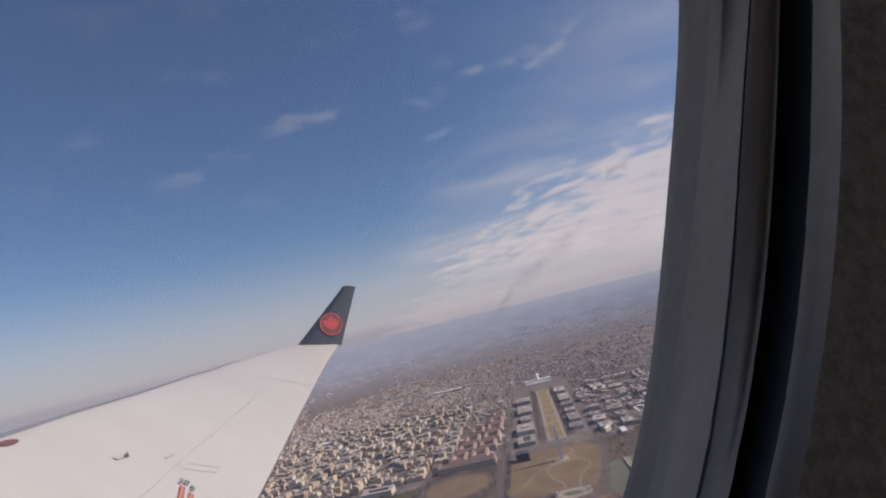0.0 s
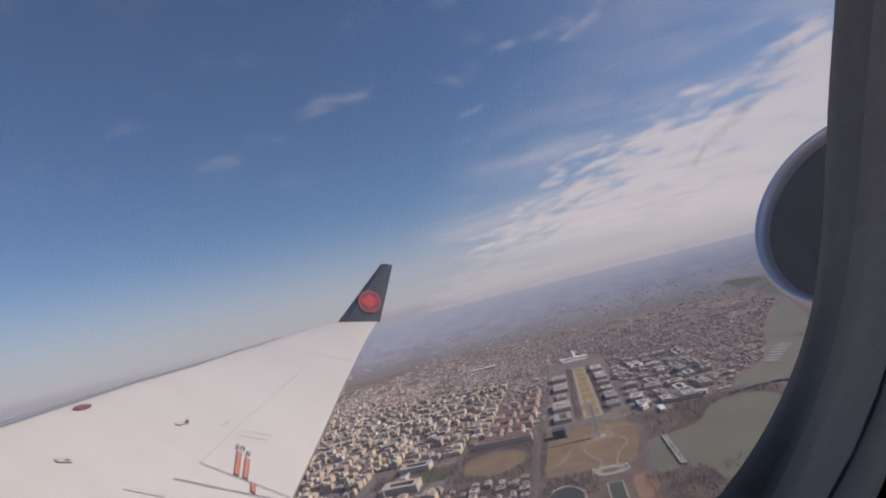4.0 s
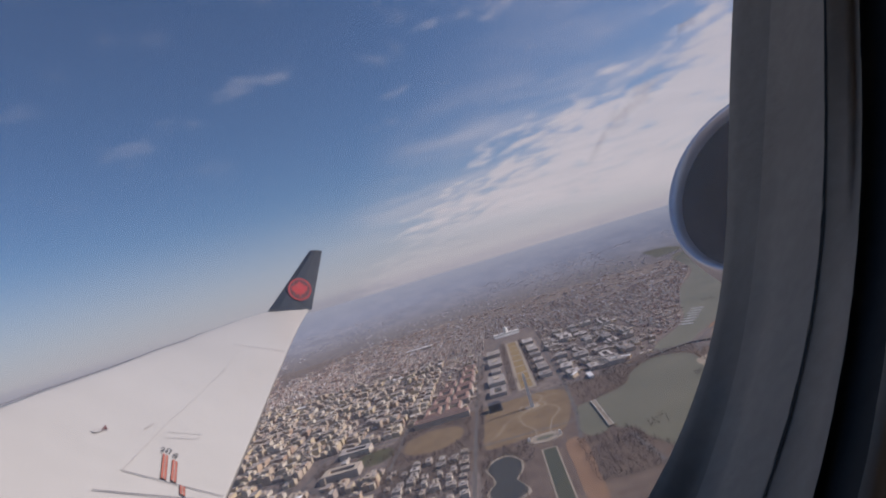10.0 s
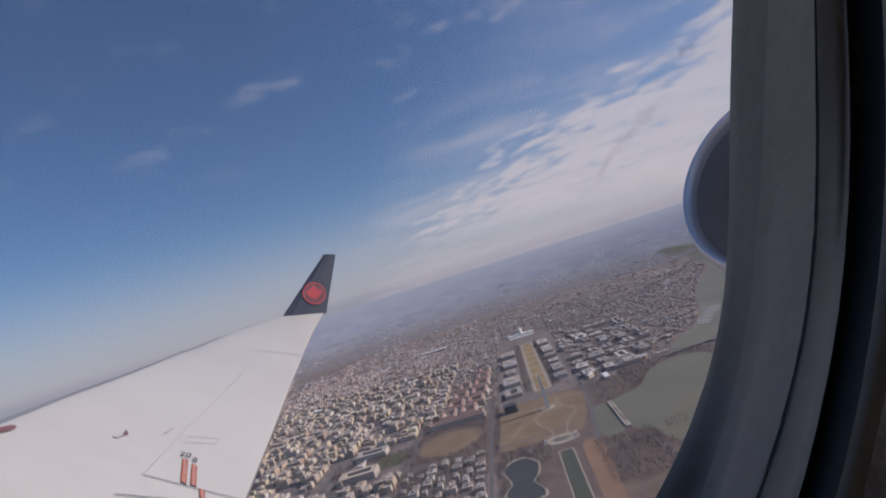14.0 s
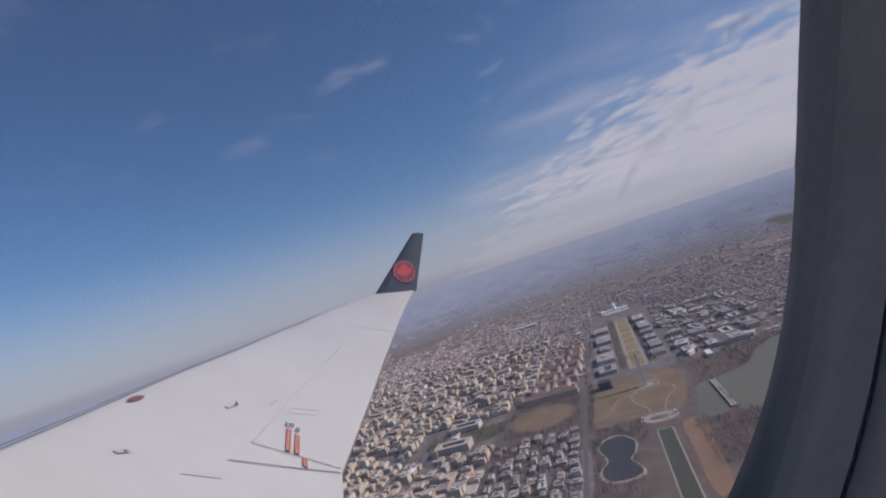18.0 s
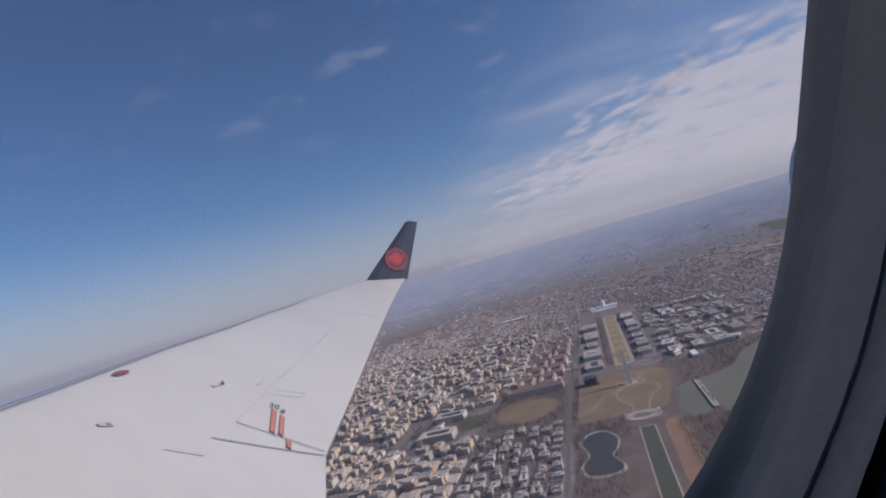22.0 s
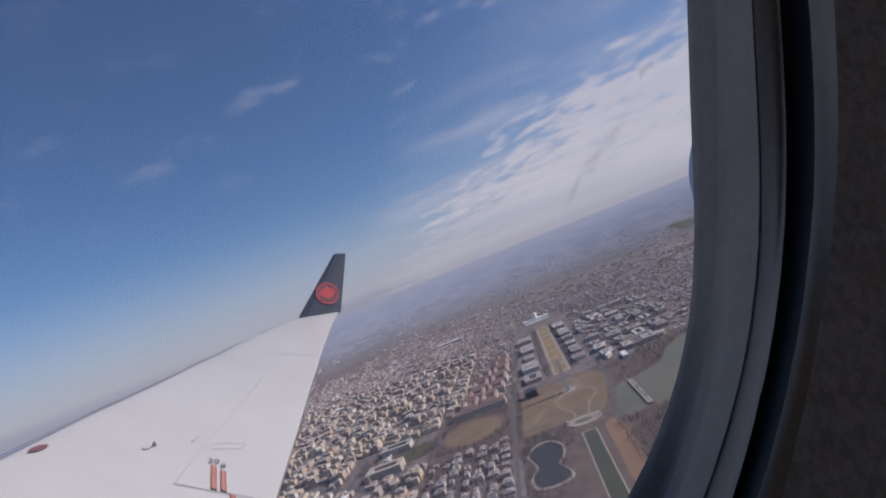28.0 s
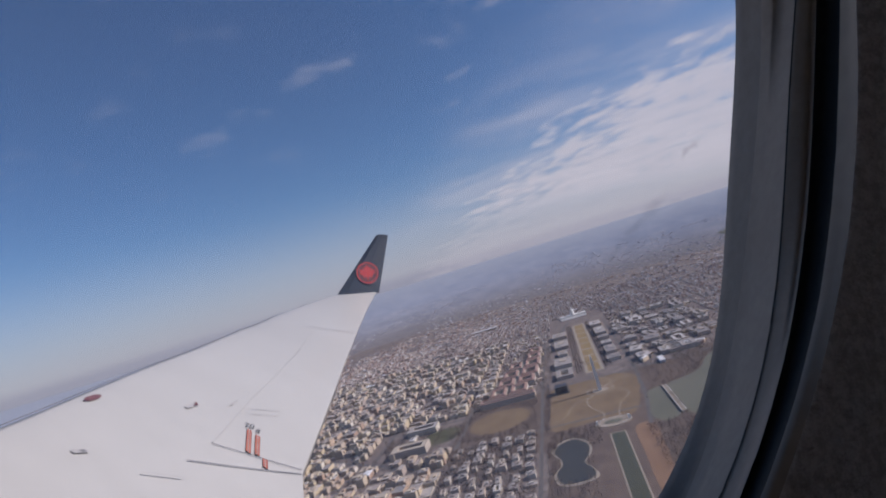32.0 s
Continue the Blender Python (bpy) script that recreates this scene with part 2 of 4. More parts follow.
BEIGES = [(0.57, 0.46, 0.33), (0.50, 0.40, 0.30), (0.63, 0.53, 0.39), (0.42, 0.34, 0.28), (0.53, 0.39, 0.27), (0.66, 0.59, 0.48), (0.44, 0.30, 0.21), (0.62, 0.50, 0.32)]
ROOFS = [(0.36, 0.31, 0.275), (0.46, 0.41, 0.36), (0.29, 0.26, 0.24), (0.57, 0.52, 0.46), (0.40, 0.33, 0.28), (0.32, 0.28, 0.26), (0.48, 0.40, 0.31), (0.41, 0.36, 0.32)]
BRICKS = [(0.42, 0.29, 0.23), (0.52, 0.43, 0.36), (0.34, 0.27, 0.25), (0.65, 0.57, 0.49), (0.45, 0.34, 0.27), (0.31, 0.27, 0.27), (0.40, 0.25, 0.20), (0.75, 0.69, 0.62)]
M_TREES = per_island("bare_twigs", [(0.12, 0.088, 0.078), (0.15, 0.104, 0.084), (0.095, 0.078, 0.078), (0.18, 0.124, 0.092)], None, 0.95, spread=0.1)
M_OFFICE = per_island("office_quarter", BEIGES, ROOFS, storey=3.9)
M_ROW = per_island("row_houses", BRICKS, ROOFS + [(0.30, 0.16, 0.11)], storey=0.0)
M_SUBURB = per_island("suburb_roofs", [(0.55, 0.52, 0.50), (0.40, 0.37, 0.36), (0.66, 0.63, 0.61)], [(0.62, 0.60, 0.60), (0.42, 0.39, 0.38), (0.72, 0.70, 0.70), (0.33, 0.30, 0.30)])
M_WALLS = per_island("office_walls", BEIGES, None, by_object=True, storey=3.9)
M_SLATE = per_island("grey_membrane_roofs", [(0.33, 0.29, 0.265), (0.42, 0.37, 0.335), (0.27, 0.24, 0.225), (0.37, 0.33, 0.30), (0.52, 0.47, 0.43)], None, by_object=True)
M_ROOF = per_island("flat_roofs", ROOFS, None, by_object=True)
M_FED = per_island("federal_stone", [(0.58, 0.51, 0.41), (0.49, 0.42, 0.35), (0.63, 0.56, 0.46), (0.45, 0.38, 0.32), (0.54, 0.44, 0.34)], None, by_object=True, storey=4.4)
M_TERRACOTTA = mottled("terracotta_tiles", (0.215, 0.128, 0.102), (0.27, 0.165, 0.13), 0.05, 0.85)
M_WHITE = mottled("white_roof", (0.70, 0.68, 0.66), (0.78, 0.77, 0.75), 0.1, 0.6)
M_BRONZE = mottled("dark_bronze", (0.03, 0.028, 0.03), (0.055, 0.05, 0.05), 0.1, 0.5)

def ground_material():
    """Winter ground between the blocks: asphalt, pale yards and the brown of bare gardens."""
    m, n = material("winter_city_ground")
    p = place(n)
    a = n.noise(p, 0.004, 6.0, 0.6)
    b = n.noise(p, 0.05, 6.0, 0.65)
    c = n.noise(p, 0.16, 5.0, 0.7)
    c1 = n.mix(n.ramp(a, 0.35, 0.65), rgb(0.195, 0.156, 0.138), rgb(0.265, 0.215, 0.182))
    c2 = n.mix(n.ramp(b, 0.42, 0.62), c1, rgb(0.140, 0.113, 0.105))
    c2 = n.mix(n.ramp(c, 0.56, 0.66, 0.0, 0.75), c2, rgb(0.40, 0.355, 0.315))
    c2 = n.mix(n.ramp(c, 0.44, 0.36, 0.0, 0.70), c2, rgb(0.085, 0.070, 0.064))
    finish(n, c2, 0.95, 0.0, b, 0.3, 1.0, 0.1)
    return m


def far_material():
    """Plain far land, its colour painted with haze: brown below, blue-grey and glowing above."""
    m, n = material("painted_haze_distance")
    p = place(n)
    s = n.add("ShaderNodeSeparateXYZ", {0: p}).outputs
    sq = n.add("ShaderNodeVectorMath", {0: p, 1: (1.0, 1.0, 4.0)}, operation="MULTIPLY").outputs[0]
    a = n.noise(sq, 0.006, 8.0, 0.62)
    c = n.noise(sq, 0.035, 5.0, 0.6)
    # colour shifts from brown to blue-grey with height, painting in aerial haze
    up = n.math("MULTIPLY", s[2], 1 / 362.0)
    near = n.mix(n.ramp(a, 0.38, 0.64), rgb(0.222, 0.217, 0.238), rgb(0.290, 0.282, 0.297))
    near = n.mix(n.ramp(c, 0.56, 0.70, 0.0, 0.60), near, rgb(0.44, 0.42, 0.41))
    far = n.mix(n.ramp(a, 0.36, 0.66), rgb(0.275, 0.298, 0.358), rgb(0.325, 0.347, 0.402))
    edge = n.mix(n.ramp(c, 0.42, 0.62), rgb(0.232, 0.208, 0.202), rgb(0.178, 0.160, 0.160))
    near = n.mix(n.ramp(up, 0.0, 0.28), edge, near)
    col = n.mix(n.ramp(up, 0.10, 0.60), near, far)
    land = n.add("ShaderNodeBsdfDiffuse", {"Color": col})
    # emission added so the top of the land glows like sky-lit haze
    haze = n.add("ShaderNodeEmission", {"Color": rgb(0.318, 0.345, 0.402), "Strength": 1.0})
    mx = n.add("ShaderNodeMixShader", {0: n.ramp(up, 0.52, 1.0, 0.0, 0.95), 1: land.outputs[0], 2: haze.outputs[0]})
    n.add("ShaderNodeOutputMaterial", {"Surface": mx.outputs[0]})
    return m


def water_material():
    m, n = material("green_river_water")
    p = place(n)
    a = n.noise(p, 0.006, 4.0)
    b = n.noise(p, 0.5, 3.0)
    col = n.mix(n.ramp(a, 0.3, 0.7), rgb(0.128, 0.122, 0.078), rgb(0.165, 0.154, 0.102))
    finish(n, col, 0.40, 0.0, b, 0.10, 0.2, 0.12)
    return m


def dark_water(name, deep, pale):
    m, n = material(name)
    p = place(n)
    b = n.noise(p, 0.5, 3.0)
    finish(n, n.mix(n.noise(p, 0.02, 3.0), rgb(*deep), rgb(*pale)), 0.35, 0.0, b, 0.1, 0.2, 0.08)
    return m


def smear_material():
    """A thin greasy smear that dims the view a little."""
    m, n = material("pane_smear")
    p = place(n)
    k = n.ramp(n.noise(p, 160.0, 5.0, 0.65), 0.30, 0.70, 0.04, 0.27)
    k = n.math("MULTIPLY", k, n.add("ShaderNodeAttribute", attribute_name="film").outputs["Fac"])
    dim = n.add("ShaderNodeBsdfDiffuse", {"Color": rgb(0.22, 0.21, 0.21)})
    clear = n.add("ShaderNodeBsdfTransparent")
    mx = n.add("ShaderNodeMixShader", {0: k, 1: clear.outputs[0], 2: dim.outputs[0]})
    n.add("ShaderNodeOutputMaterial", {"Surface": mx.outputs[0]})
    return m


def pane_material():
    m, n = material("clear_window_pane")
    p = place(n)
    fr = n.add("ShaderNodeFresnel", {"IOR": 1.3}).outputs[0]
    clear = n.add("ShaderNodeBsdfTransparent", {"Color": rgb(0.97, 0.975, 0.98)})
    gloss = n.add("ShaderNodeBsdfGlossy", {"Roughness": 0.03, "Color": rgb(0.5, 0.5, 0.5)})
    # dusty film, kept strong so its veil also stands in for aerial haze
    dust_haze = n.add("ShaderNodeBsdfTranslucent", {"Color": rgb(0.93, 0.92, 0.95)})
    film = n.ramp(n.noise(p, 9.0, 5.0, 0.6), 0.3, 0.75, 0.112, 0.138)
    hazy = n.add("ShaderNodeMixShader", {0: film, 1: clear.outputs[0], 2: dust_haze.outputs[0]})
    mx = n.add("ShaderNodeMixShader", {0: n.math("MULTIPLY", fr, 0.35), 1: hazy.outputs[0], 2: gloss.outputs[0]})
    n.add("ShaderNodeOutputMaterial", {"Surface": mx.outputs[0]})
    return m


M_GROUND, M_FAR, M_WATER, M_PANE, M_SMEAR = ground_material(), far_material(), water_material(), pane_material(), smear_material()
M_POND = dark_water("dark_pond_water", (0.040, 0.040, 0.040), (0.062, 0.060, 0.048))
M_MOSSY = dark_water("mossy_pool_water", (0.060, 0.062, 0.038), (0.085, 0.084, 0.050))


# ---- mesh helpers ----
def mesh(name, verts, faces, mat, smooth=False):
    me = bpy.data.meshes.new(name)
    me.from_pydata([tuple(v) for v in verts], [], faces)
    me.materials.append(mat)
    if smooth:
        me.polygons.foreach_set("use_smooth", [True] * len(me.polygons))
    me.update()
    return me


def link(name, me, parent=None, m=None, label=""):
    ob = new(name, me)
    if parent is not None:
        ob.parent = parent
    if m is not None:
        ob.matrix_basis = m
    return tagged(ob, label)


def part(name, verts, faces, mat, parent, label="", smooth=False):
    return link(name, mesh(name, verts, faces, mat, smooth), parent, None, label)


def thing(name, label, category, group="", kind="", m=None):
    ob = new(name)
    ob.empty_display_size = 0.1
    if m is not None:
        ob.matrix_basis = m
    return tagged(ob, label, category, group, kind)


def loft(rings, closed=True, cap=False):
    """Rings of equally many points, joined one to the next."""
    n = len(rings[0])
    verts = [p for r in rings for p in r]
    faces = []
    for i in range(len(rings) - 1):
        for j in range(n if closed else n - 1):
            k = (j + 1) % n
            faces.append((i * n + j, i * n + k, (i + 1) * n + k, (i + 1) * n + j))
    if cap:
        faces.append(tuple(range(n))[::-1])
        faces.append(tuple((len(rings) - 1) * n + j for j in range(n)))
    return verts, faces


def prism(poly, z0, z1):
    """A flat outline raised from z0 to z1, without a floor."""
    n = len(poly)
    v = [(x, y, z0) for x, y in poly] + [(x, y, z1) for x, y in poly]
    f = [(i, (i + 1) % n, n + (i + 1) % n, n + i) for i in range(n)] + [tuple(range(n, 2 * n))]
    return v, f


def rect(cx, cy, w, d, turn=0.0):
    c, s = math.cos(radians(turn)), math.sin(radians(turn))
    return [(cx + x * c - y * s, cy + x * s + y * c) for x, y in ((-w / 2, -d / 2), (w / 2, -d / 2), (w / 2, d / 2), (-w / 2, d / 2))]


def g(poly):
    """City metres to the world."""
    return [(x * K, y * K) for x, y in poly]


def soft(poly, steps=6):
    """A rounded outline through a few corners."""
    n, out = len(poly), []
    for i in range(n):
        p0, p1, p2, p3 = (Vector(poly[(i + k) % n]) for k in (-1, 0, 1, 2))
        for s in range(steps):
            t = s / steps
            q = 0.5 * (2 * p1 + (p2 - p0) * t + (2 * p0 - 5 * p1 + 4 * p2 - p3) * t * t + (3 * p1 - p0 - 3 * p2 + p3) * t ** 3)
            out.append((q.x, q.y))
    return out


def joined(items):
    v, f = [], []
    for a, b in items:
        k = len(v)
        v += a
        f += [tuple(i + k for i in q) for q in b]
    return v, f


def ribbon(line, width, z):
    """A strip along a line of city metres."""
    pts = [Vector(p) for p in line]
    v, f = [], []
    for i, p in enumerate(pts):
        a, b = pts[max(i - 1, 0)], pts[min(i + 1, len(pts) - 1)]
        d = (b - a).normalized()
        o = Vector((-d.y, d.x)) * width / 2
        v += [((p + o).x * K, (p + o).y * K, z), ((p - o).x * K, (p - o).y * K, z)]
        if i:
            f.append((2 * i - 2, 2 * i - 1, 2 * i + 1, 2 * i))
    return v, f


# ---- ground and distance ----
FLAT, RIM, LAST_DIP = 3900.0, 4870.0, 0.35
E2 = Vector((EYE_AT.x, EYE_AT.y))
FIRST_DIP = math.degrees(math.atan2(EYE_AT.z, FLAT))


def rise(s):
    """Radius and height of the land beyond the flat, s from 0 to 1."""
    r = FLAT + (RIM - FLAT) * s
    return r, EYE_AT.z - r * math.tan(radians(FIRST_DIP + (LAST_DIP - FIRST_DIP) * s))


def town(x, y, z=0.0):
    """City metres to the world; far quarters climb the rising land, ever smaller."""
    d = Vector((x * K, y * K)) - E2
    r = d.length
    if r <= FLAT:
        return (x * K, y * K, z * K)
    dip = math.degrees(math.atan2(EYE_AT.z, r))
    s = (FIRST_DIP - dip) / (FIRST_DIP - LAST_DIP)
    rr, zz = rise(min(s, 1.0))
    q = E2 + d * (rr / r)
    return (q.x, q.y, zz + z * K * rr / r)


def build_ground():
    n = 96
    rings = []
    for r in (8, 150, 300, 700, 1200, 1900, 2700, FLAT):
        rings.append([(E2.x + r * math.cos(2 * math.pi * j / n), E2.y + r * math.sin(2 * math.pi * j / n), 0.0) for j in range(n)])
    v, f = loft(rings)
    f.append(tuple(range(n)))
    link("ground", mesh("ground", v, f, M_GROUND))
    tagged(bpy.data.objects["ground"], "brown winter ground of a flat city with bare trees", "ground", kind="structure")
    # the land beyond climbs gently to the horizon
    rings, steps = [], 14
    for i in range(steps + 1):
        s = i / steps
        r, z = rise(s)
        rings.append([(E2.x + r * math.cos(2 * math.pi * j / n), E2.y + r * math.sin(2 * math.pi * j / n),
                       z + s * 3 * noise.noise((7 * math.cos(2 * math.pi * j / n), 7 * math.sin(2 * math.pi * j / n), 0))) for j in range(n)])
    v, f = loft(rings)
    tagged(link("backdrop_hills", mesh("backdrop_hills", v, f, M_FAR, True)), "far wooded land with blue-grey haze painted on, glowing at the horizon", "distance", kind="structure")


build_ground()


def flat_sheet(name, poly, z, mat, label, category, kind="structure"):
    v = [town(x, y)[:2] + (town(x, y)[2] + z,) for x, y in poly]
    return tagged(link(name, mesh(name, v, [tuple(range(len(v)))], mat)), label, category, kind=kind)


def oval(cx, cy, rx, ry, turn=0.0, n=40):
    c, s = math.cos(radians(turn)), math.sin(radians(turn))
    return [(cx + rx * math.cos(a) * c - ry * math.sin(a) * s, cy + rx * math.cos(a) * s + ry * math.sin(a) * c) for a in (2 * math.pi * i / n for i in range(n))]


# ---- water ----
BASIN = [(-174, -262), (-98, -379), (-22, -452), (99, -500), (222, -607), (245, -723), (140, -815), (-60, -800), (-190, -830), (-270, -950), (-420, -995), (-505, -840), (-615, -715), (-820, -610), (-900, -480), (-850, -395), (-772, -364), (-690, -338), (-604, -325), (-531, -264), (-350, -262)]
POOL = [(-193, -185), (-174, -248), (-350, -250), (-520, -248), (-570, -184), (-491, -146), (-327, -167)]
CHANNEL = [(360, -720), (520, -770), (900, -1060), (1500, -1270), (2200, -1530), (3300, -2050), (5200, -2500), (5200, -2950), (3200, -2500), (2000, -2130), (1300, -1640), (800, -1260), (520, -1020), (330, -860)]
RIVER = [(5600, -2450), (6200, -2550), (7200, -2700), (7000, -3050), (6000, -2950)]
PONDS = [(-628, 227), (-560, 203), (-546, 150), (-615, 107), (-698, 107), (-765, 128), (-826, 105), (-878, 100), (-905, 140), (-895, 200), (-836, 222), (-790, 217), (-755, 201), (-700, 207)]
flat_sheet("water_basin", soft(BASIN), 0.35, M_WATER, "still olive-green water of a rounded tidal basin", "water")
flat_sheet("water_inlet", soft(POOL), 0.35, M_WATER, "small green inlet beside an arched bridge", "water")
flat_sheet("water_channel", soft(CHANNEL, 8), 0.35, M_WATER, "grey-green channel with marina piers", "water")
flat_sheet("water_river", soft(RIVER), 1.5, M_WATER, "pale far reach of a river", "water")
flat_sheet("water_pond", soft(PONDS), 0.6, M_POND, "dark kidney-shaped park pond", "water")
flat_sheet("path_pool_rim", [(-568, 22), (-568, -37), (-1228, -37), (-1228, 22)], 0.5, M_PATH, "pale stone walk round the long pool", "path")
flat_sheet("water_long_pool", [(-574, 17), (-574, -32), (-1222, -32), (-1222, 17)], 0.6, M_MOSSY, "long narrow greenish reflecting pool", "water")

# ---- lawns, banks and paths ----
def soft_line(pts, steps=6):
    """A smooth open line through a few points."""
    out = []
    for i in range(len(pts) - 1):
        p0, p1, p2, p3 = (Vector(pts[min(max(i + k, 0), len(pts) - 1)]) for k in (-1, 0, 1, 2))
        for s in range(steps):
            t = s / steps
            q = 0.5 * (2 * p1 + (p2 - p0) * t + (2 * p0 - 5 * p1 + 4 * p2 - p3) * t * t + (3 * p1 - p0 - 3 * p2 + p3) * t ** 3)
            out.append((q.x, q.y))
    return out + [tuple(pts[-1])]


flat_sheet("ground_park", soft([(-1450, 250), (-600, 262), (-560, 640), (60, 660), (205, 600), (205, -300), (330, -560), (300, -800), (160, -1000), (-400, -1150), (-900, -900), (-1350, -650), (-1450, -200)], 4), 0.10, M_LITTER, "dark brown leaf litter under bare park trees", "ground")
flat_sheet("lawn_monument", soft([(-415, 225), (-200, 238), (60, 232), (185, 220), (215, 90), (245, -10), (190, -130), (40, -195), (-120, -160), (-280, -135), (-420, -80), (-400, 60)], 4), 0.22, M_GRASS, "dry brown lawn round the obelisk", "lawn")
flat_sheet("lawn_ellipse", oval(-90, 478, 155, 145, 0), 0.25, M_GRASS, "dry brown elliptical park lawn", "lawn")
flat_sheet("lawn_pool_side", soft([(-566, -72), (-548, -135), (-700, -140), (-900, -128), (-1048, -122), (-1120, -75), (-1012, -62), (-800, -66)], 4), 0.22, M_EARTH, "bare orange-brown strip beside the long pool", "lawn")
flat_sheet("lawn_south_grounds", oval(-100, 765, 105, 95), 0.25, M_GREEN, "dark green oval garden lawn ringed by trees", "lawn")
flat_sheet("path_pond_rim", soft([(-375 + (x + 720) * 1.10 - 345, 160 + (y - 160) * 1.16) for x, y in PONDS]), 0.45, M_PATH, "pale path round the pond", "path")
flat_sheet("field_riverside", soft([(-470, -1010), (-640, -800), (-900, -660), (-1150, -560), (-1250, -640), (-1000, -860), (-700, -1050), (-520, -1120)], 5), 0.24, M_EARTH, "orange-brown bare playing fields by the river", "field")
flat_sheet("field_island", soft([(560, -1080), (900, -1370), (1400, -1750), (2100, -2250), (2000, -2500), (1300, -2100), (700, -1500), (420, -1150)], 5), 0.24, M_EARTH, "tawny grass of a long river island", "field")
for i in range(8):
    flat_sheet("lawn_panel", rect(470 + i * 195, -8, 168, 66), 0.42, M_LAWN, "yellow dormant lawn panel of the long mall", "lawn")
flat_sheet("path_mall", rect(1150, -8, 1600, 100), 0.38, M_PATH, "pale gravel walk along the mall", "path")
tagged(link("path_net", mesh("path_net", *joined([ribbon(soft_line(l), w, 0.36) for l, w in (
    ([(-30, 10), (-110, 70), (-230, 60), (-330, 20), (-440, 30)], 4), ([(0, -20), (-60, -90), (-150, -110), (-260, -60), (-430, -30)], 4), ([(20, 20), (80, 110), (60, 180), (90, 235)], 3.5),
    ([(30, -20), (120, -60), (220, -20), (320, 20)], 4), ([(-60, 40), (-130, 130), (-260, 170), (-330, 235)], 3.5), ([(40, -20), (110, -110), (60, -200)], 4))]
    + [ribbon(oval(0, 0, 62, 62) + [(62, 0)], 6, 0.37)]), M_PATH)), "pale gravel paths curving over the lawn", "path", kind="structure")
tagged(link("road_net", mesh("road_net", *joined([ribbon(l, w, 0.3 + 0.012 * i) for i, (l, w) in enumerate((
    ([(-1400, 276), (240, 276), (2000, 268)], 15), ([(-480, 290), (-480, 2400)], 12), ([(-745, 290), (-745, 2400)], 12), ([(-560, -130), (-230, -170), (240, -195), (1900, -205)], 17), ([(-350, 640), (-350, -150)], 15),
    ([(225, 2600), (225, -520), (330, -800), (330, -1200)], 18), ([(-350, 655), (-60, 645), (215, 650)], 16), ([(-300, 640), (-290, 1060), (-280, 2600)], 15), ([(80, 640), (75, 1060), (90, 1700)], 15), ([(-700, 1060), (300, 1060)], 16), ([(-640, -300), (-960, -330), (-1250, -230)], 18),
    ([(300, -640), (180, -1000), (60, -1300)], 30), ([(420, -690), (240, -900), (90, -1300)], 16), ([(120, -860), (300, -900), (520, -1080), (900, -1420)], 18), ([(-110, -930), (-260, -1010), (-480, -1040)], 14),
    ([(-300, 700), (-700, 1500), (-1100, 2600)], 26), ([(300, 560), (1000, 300), (2200, 60)], 34), ([(2200, 150), (900, 1100), (-300, 2100)], 30), ([(-600, 620), (600, 2300), (1500, 3600)], 30)))]), M_ROAD)), "grey asphalt avenues crossing the city", "road", kind="structure")


# ---- landmarks ----
def at(x, y):
    return Matrix.Translation(town(x, y))


def turned_z(profile, n=24):
    return loft([[(r * K * math.cos(2 * math.pi * i / n), r * K * math.sin(2 * math.pi * i / n), z * K) for i in range(n)] for r, z in profile])


def local_box(cx, cy, w, d, z0, z1, turn=0.0):
    return prism(g(rect(cx, cy, w, d, turn)), z0 * K, z1 * K)


def obelisk():
    t = thing("obelisk", "tall pale marble obelisk standing on a dry lawn", "monument", m=Matrix.Rotation(radians(0), 4, "Z"))
    a, b, h = 16.8 * K / 2, 10.5 * K / 2, 152 * K
    sq = lambda r, z: [(-r, -r, z), (r, -r, z), (r, r, z), (-r, r, z)]
    part("lower_shaft", *loft([sq(a, 0), sq(a * 0.83 + b * 0.17, h * 0.27)]), M_STONE, t, "slightly paler lower marble")
    part("shaft", *loft([sq(a * 0.83 + b * 0.17, h * 0.27), sq(b, h)]), M_STONE, t)
    part("pyramidion", *loft([sq(b, h), sq(0.02, 169 * K)], cap=True), M_STONE, t)
    part("plaza", *turned_z([(38, 0.0), (38, 0.9), (0.5, 0.9)], 32), M_PATH, t, "pale round stone plaza")


def domed_memorial():
    t = thing("domed_memorial", "white marble domed rotunda on a round terrace by the water", "memorial", m=at(-105, -875))
    part("terrace", *turned_z([(78, 0), (78, 2), (60, 2.2), (60, 5), (48, 5.2), (48, 8), (0.1, 8)], 40), M_STONE, t, "stepped stone terrace")
    part("drum", *turned_z([(19, 8), (19, 23), (25.5, 23), (25.5, 26), (20, 26.5), (20, 28)], 32), M_STONE, t)
    part("dome", *turned_z([(20, 28), (19, 31), (16, 34.5), (10, 37.5), (4, 38.7), (0.2, 39)], 32), M_STONE, t, "shallow marble dome")
    for i in range(26):
        a = 2 * math.pi * i / 26
        v, f = loft([[(24 * K * math.cos(a) + 0.9 * K * math.cos(b), 24 * K * math.sin(a) + 0.9 * K * math.sin(b), z * K) for b in (k * math.pi / 3 for k in range(6))] for z in (8, 23)])
        part("column", v, f, M_STONE, t)
    part("portico", *local_box(0, 26, 30, 16, 8, 25), M_STONE, t)
    flat_sheet("bank_terrace", soft([(-230, -830), (-180, -790), (-60, -775), (20, -800), (40, -900), (-100, -980), (-230, -930)], 4), 0.5, M_PATH, "pale stone quay round the memorial", "bank")


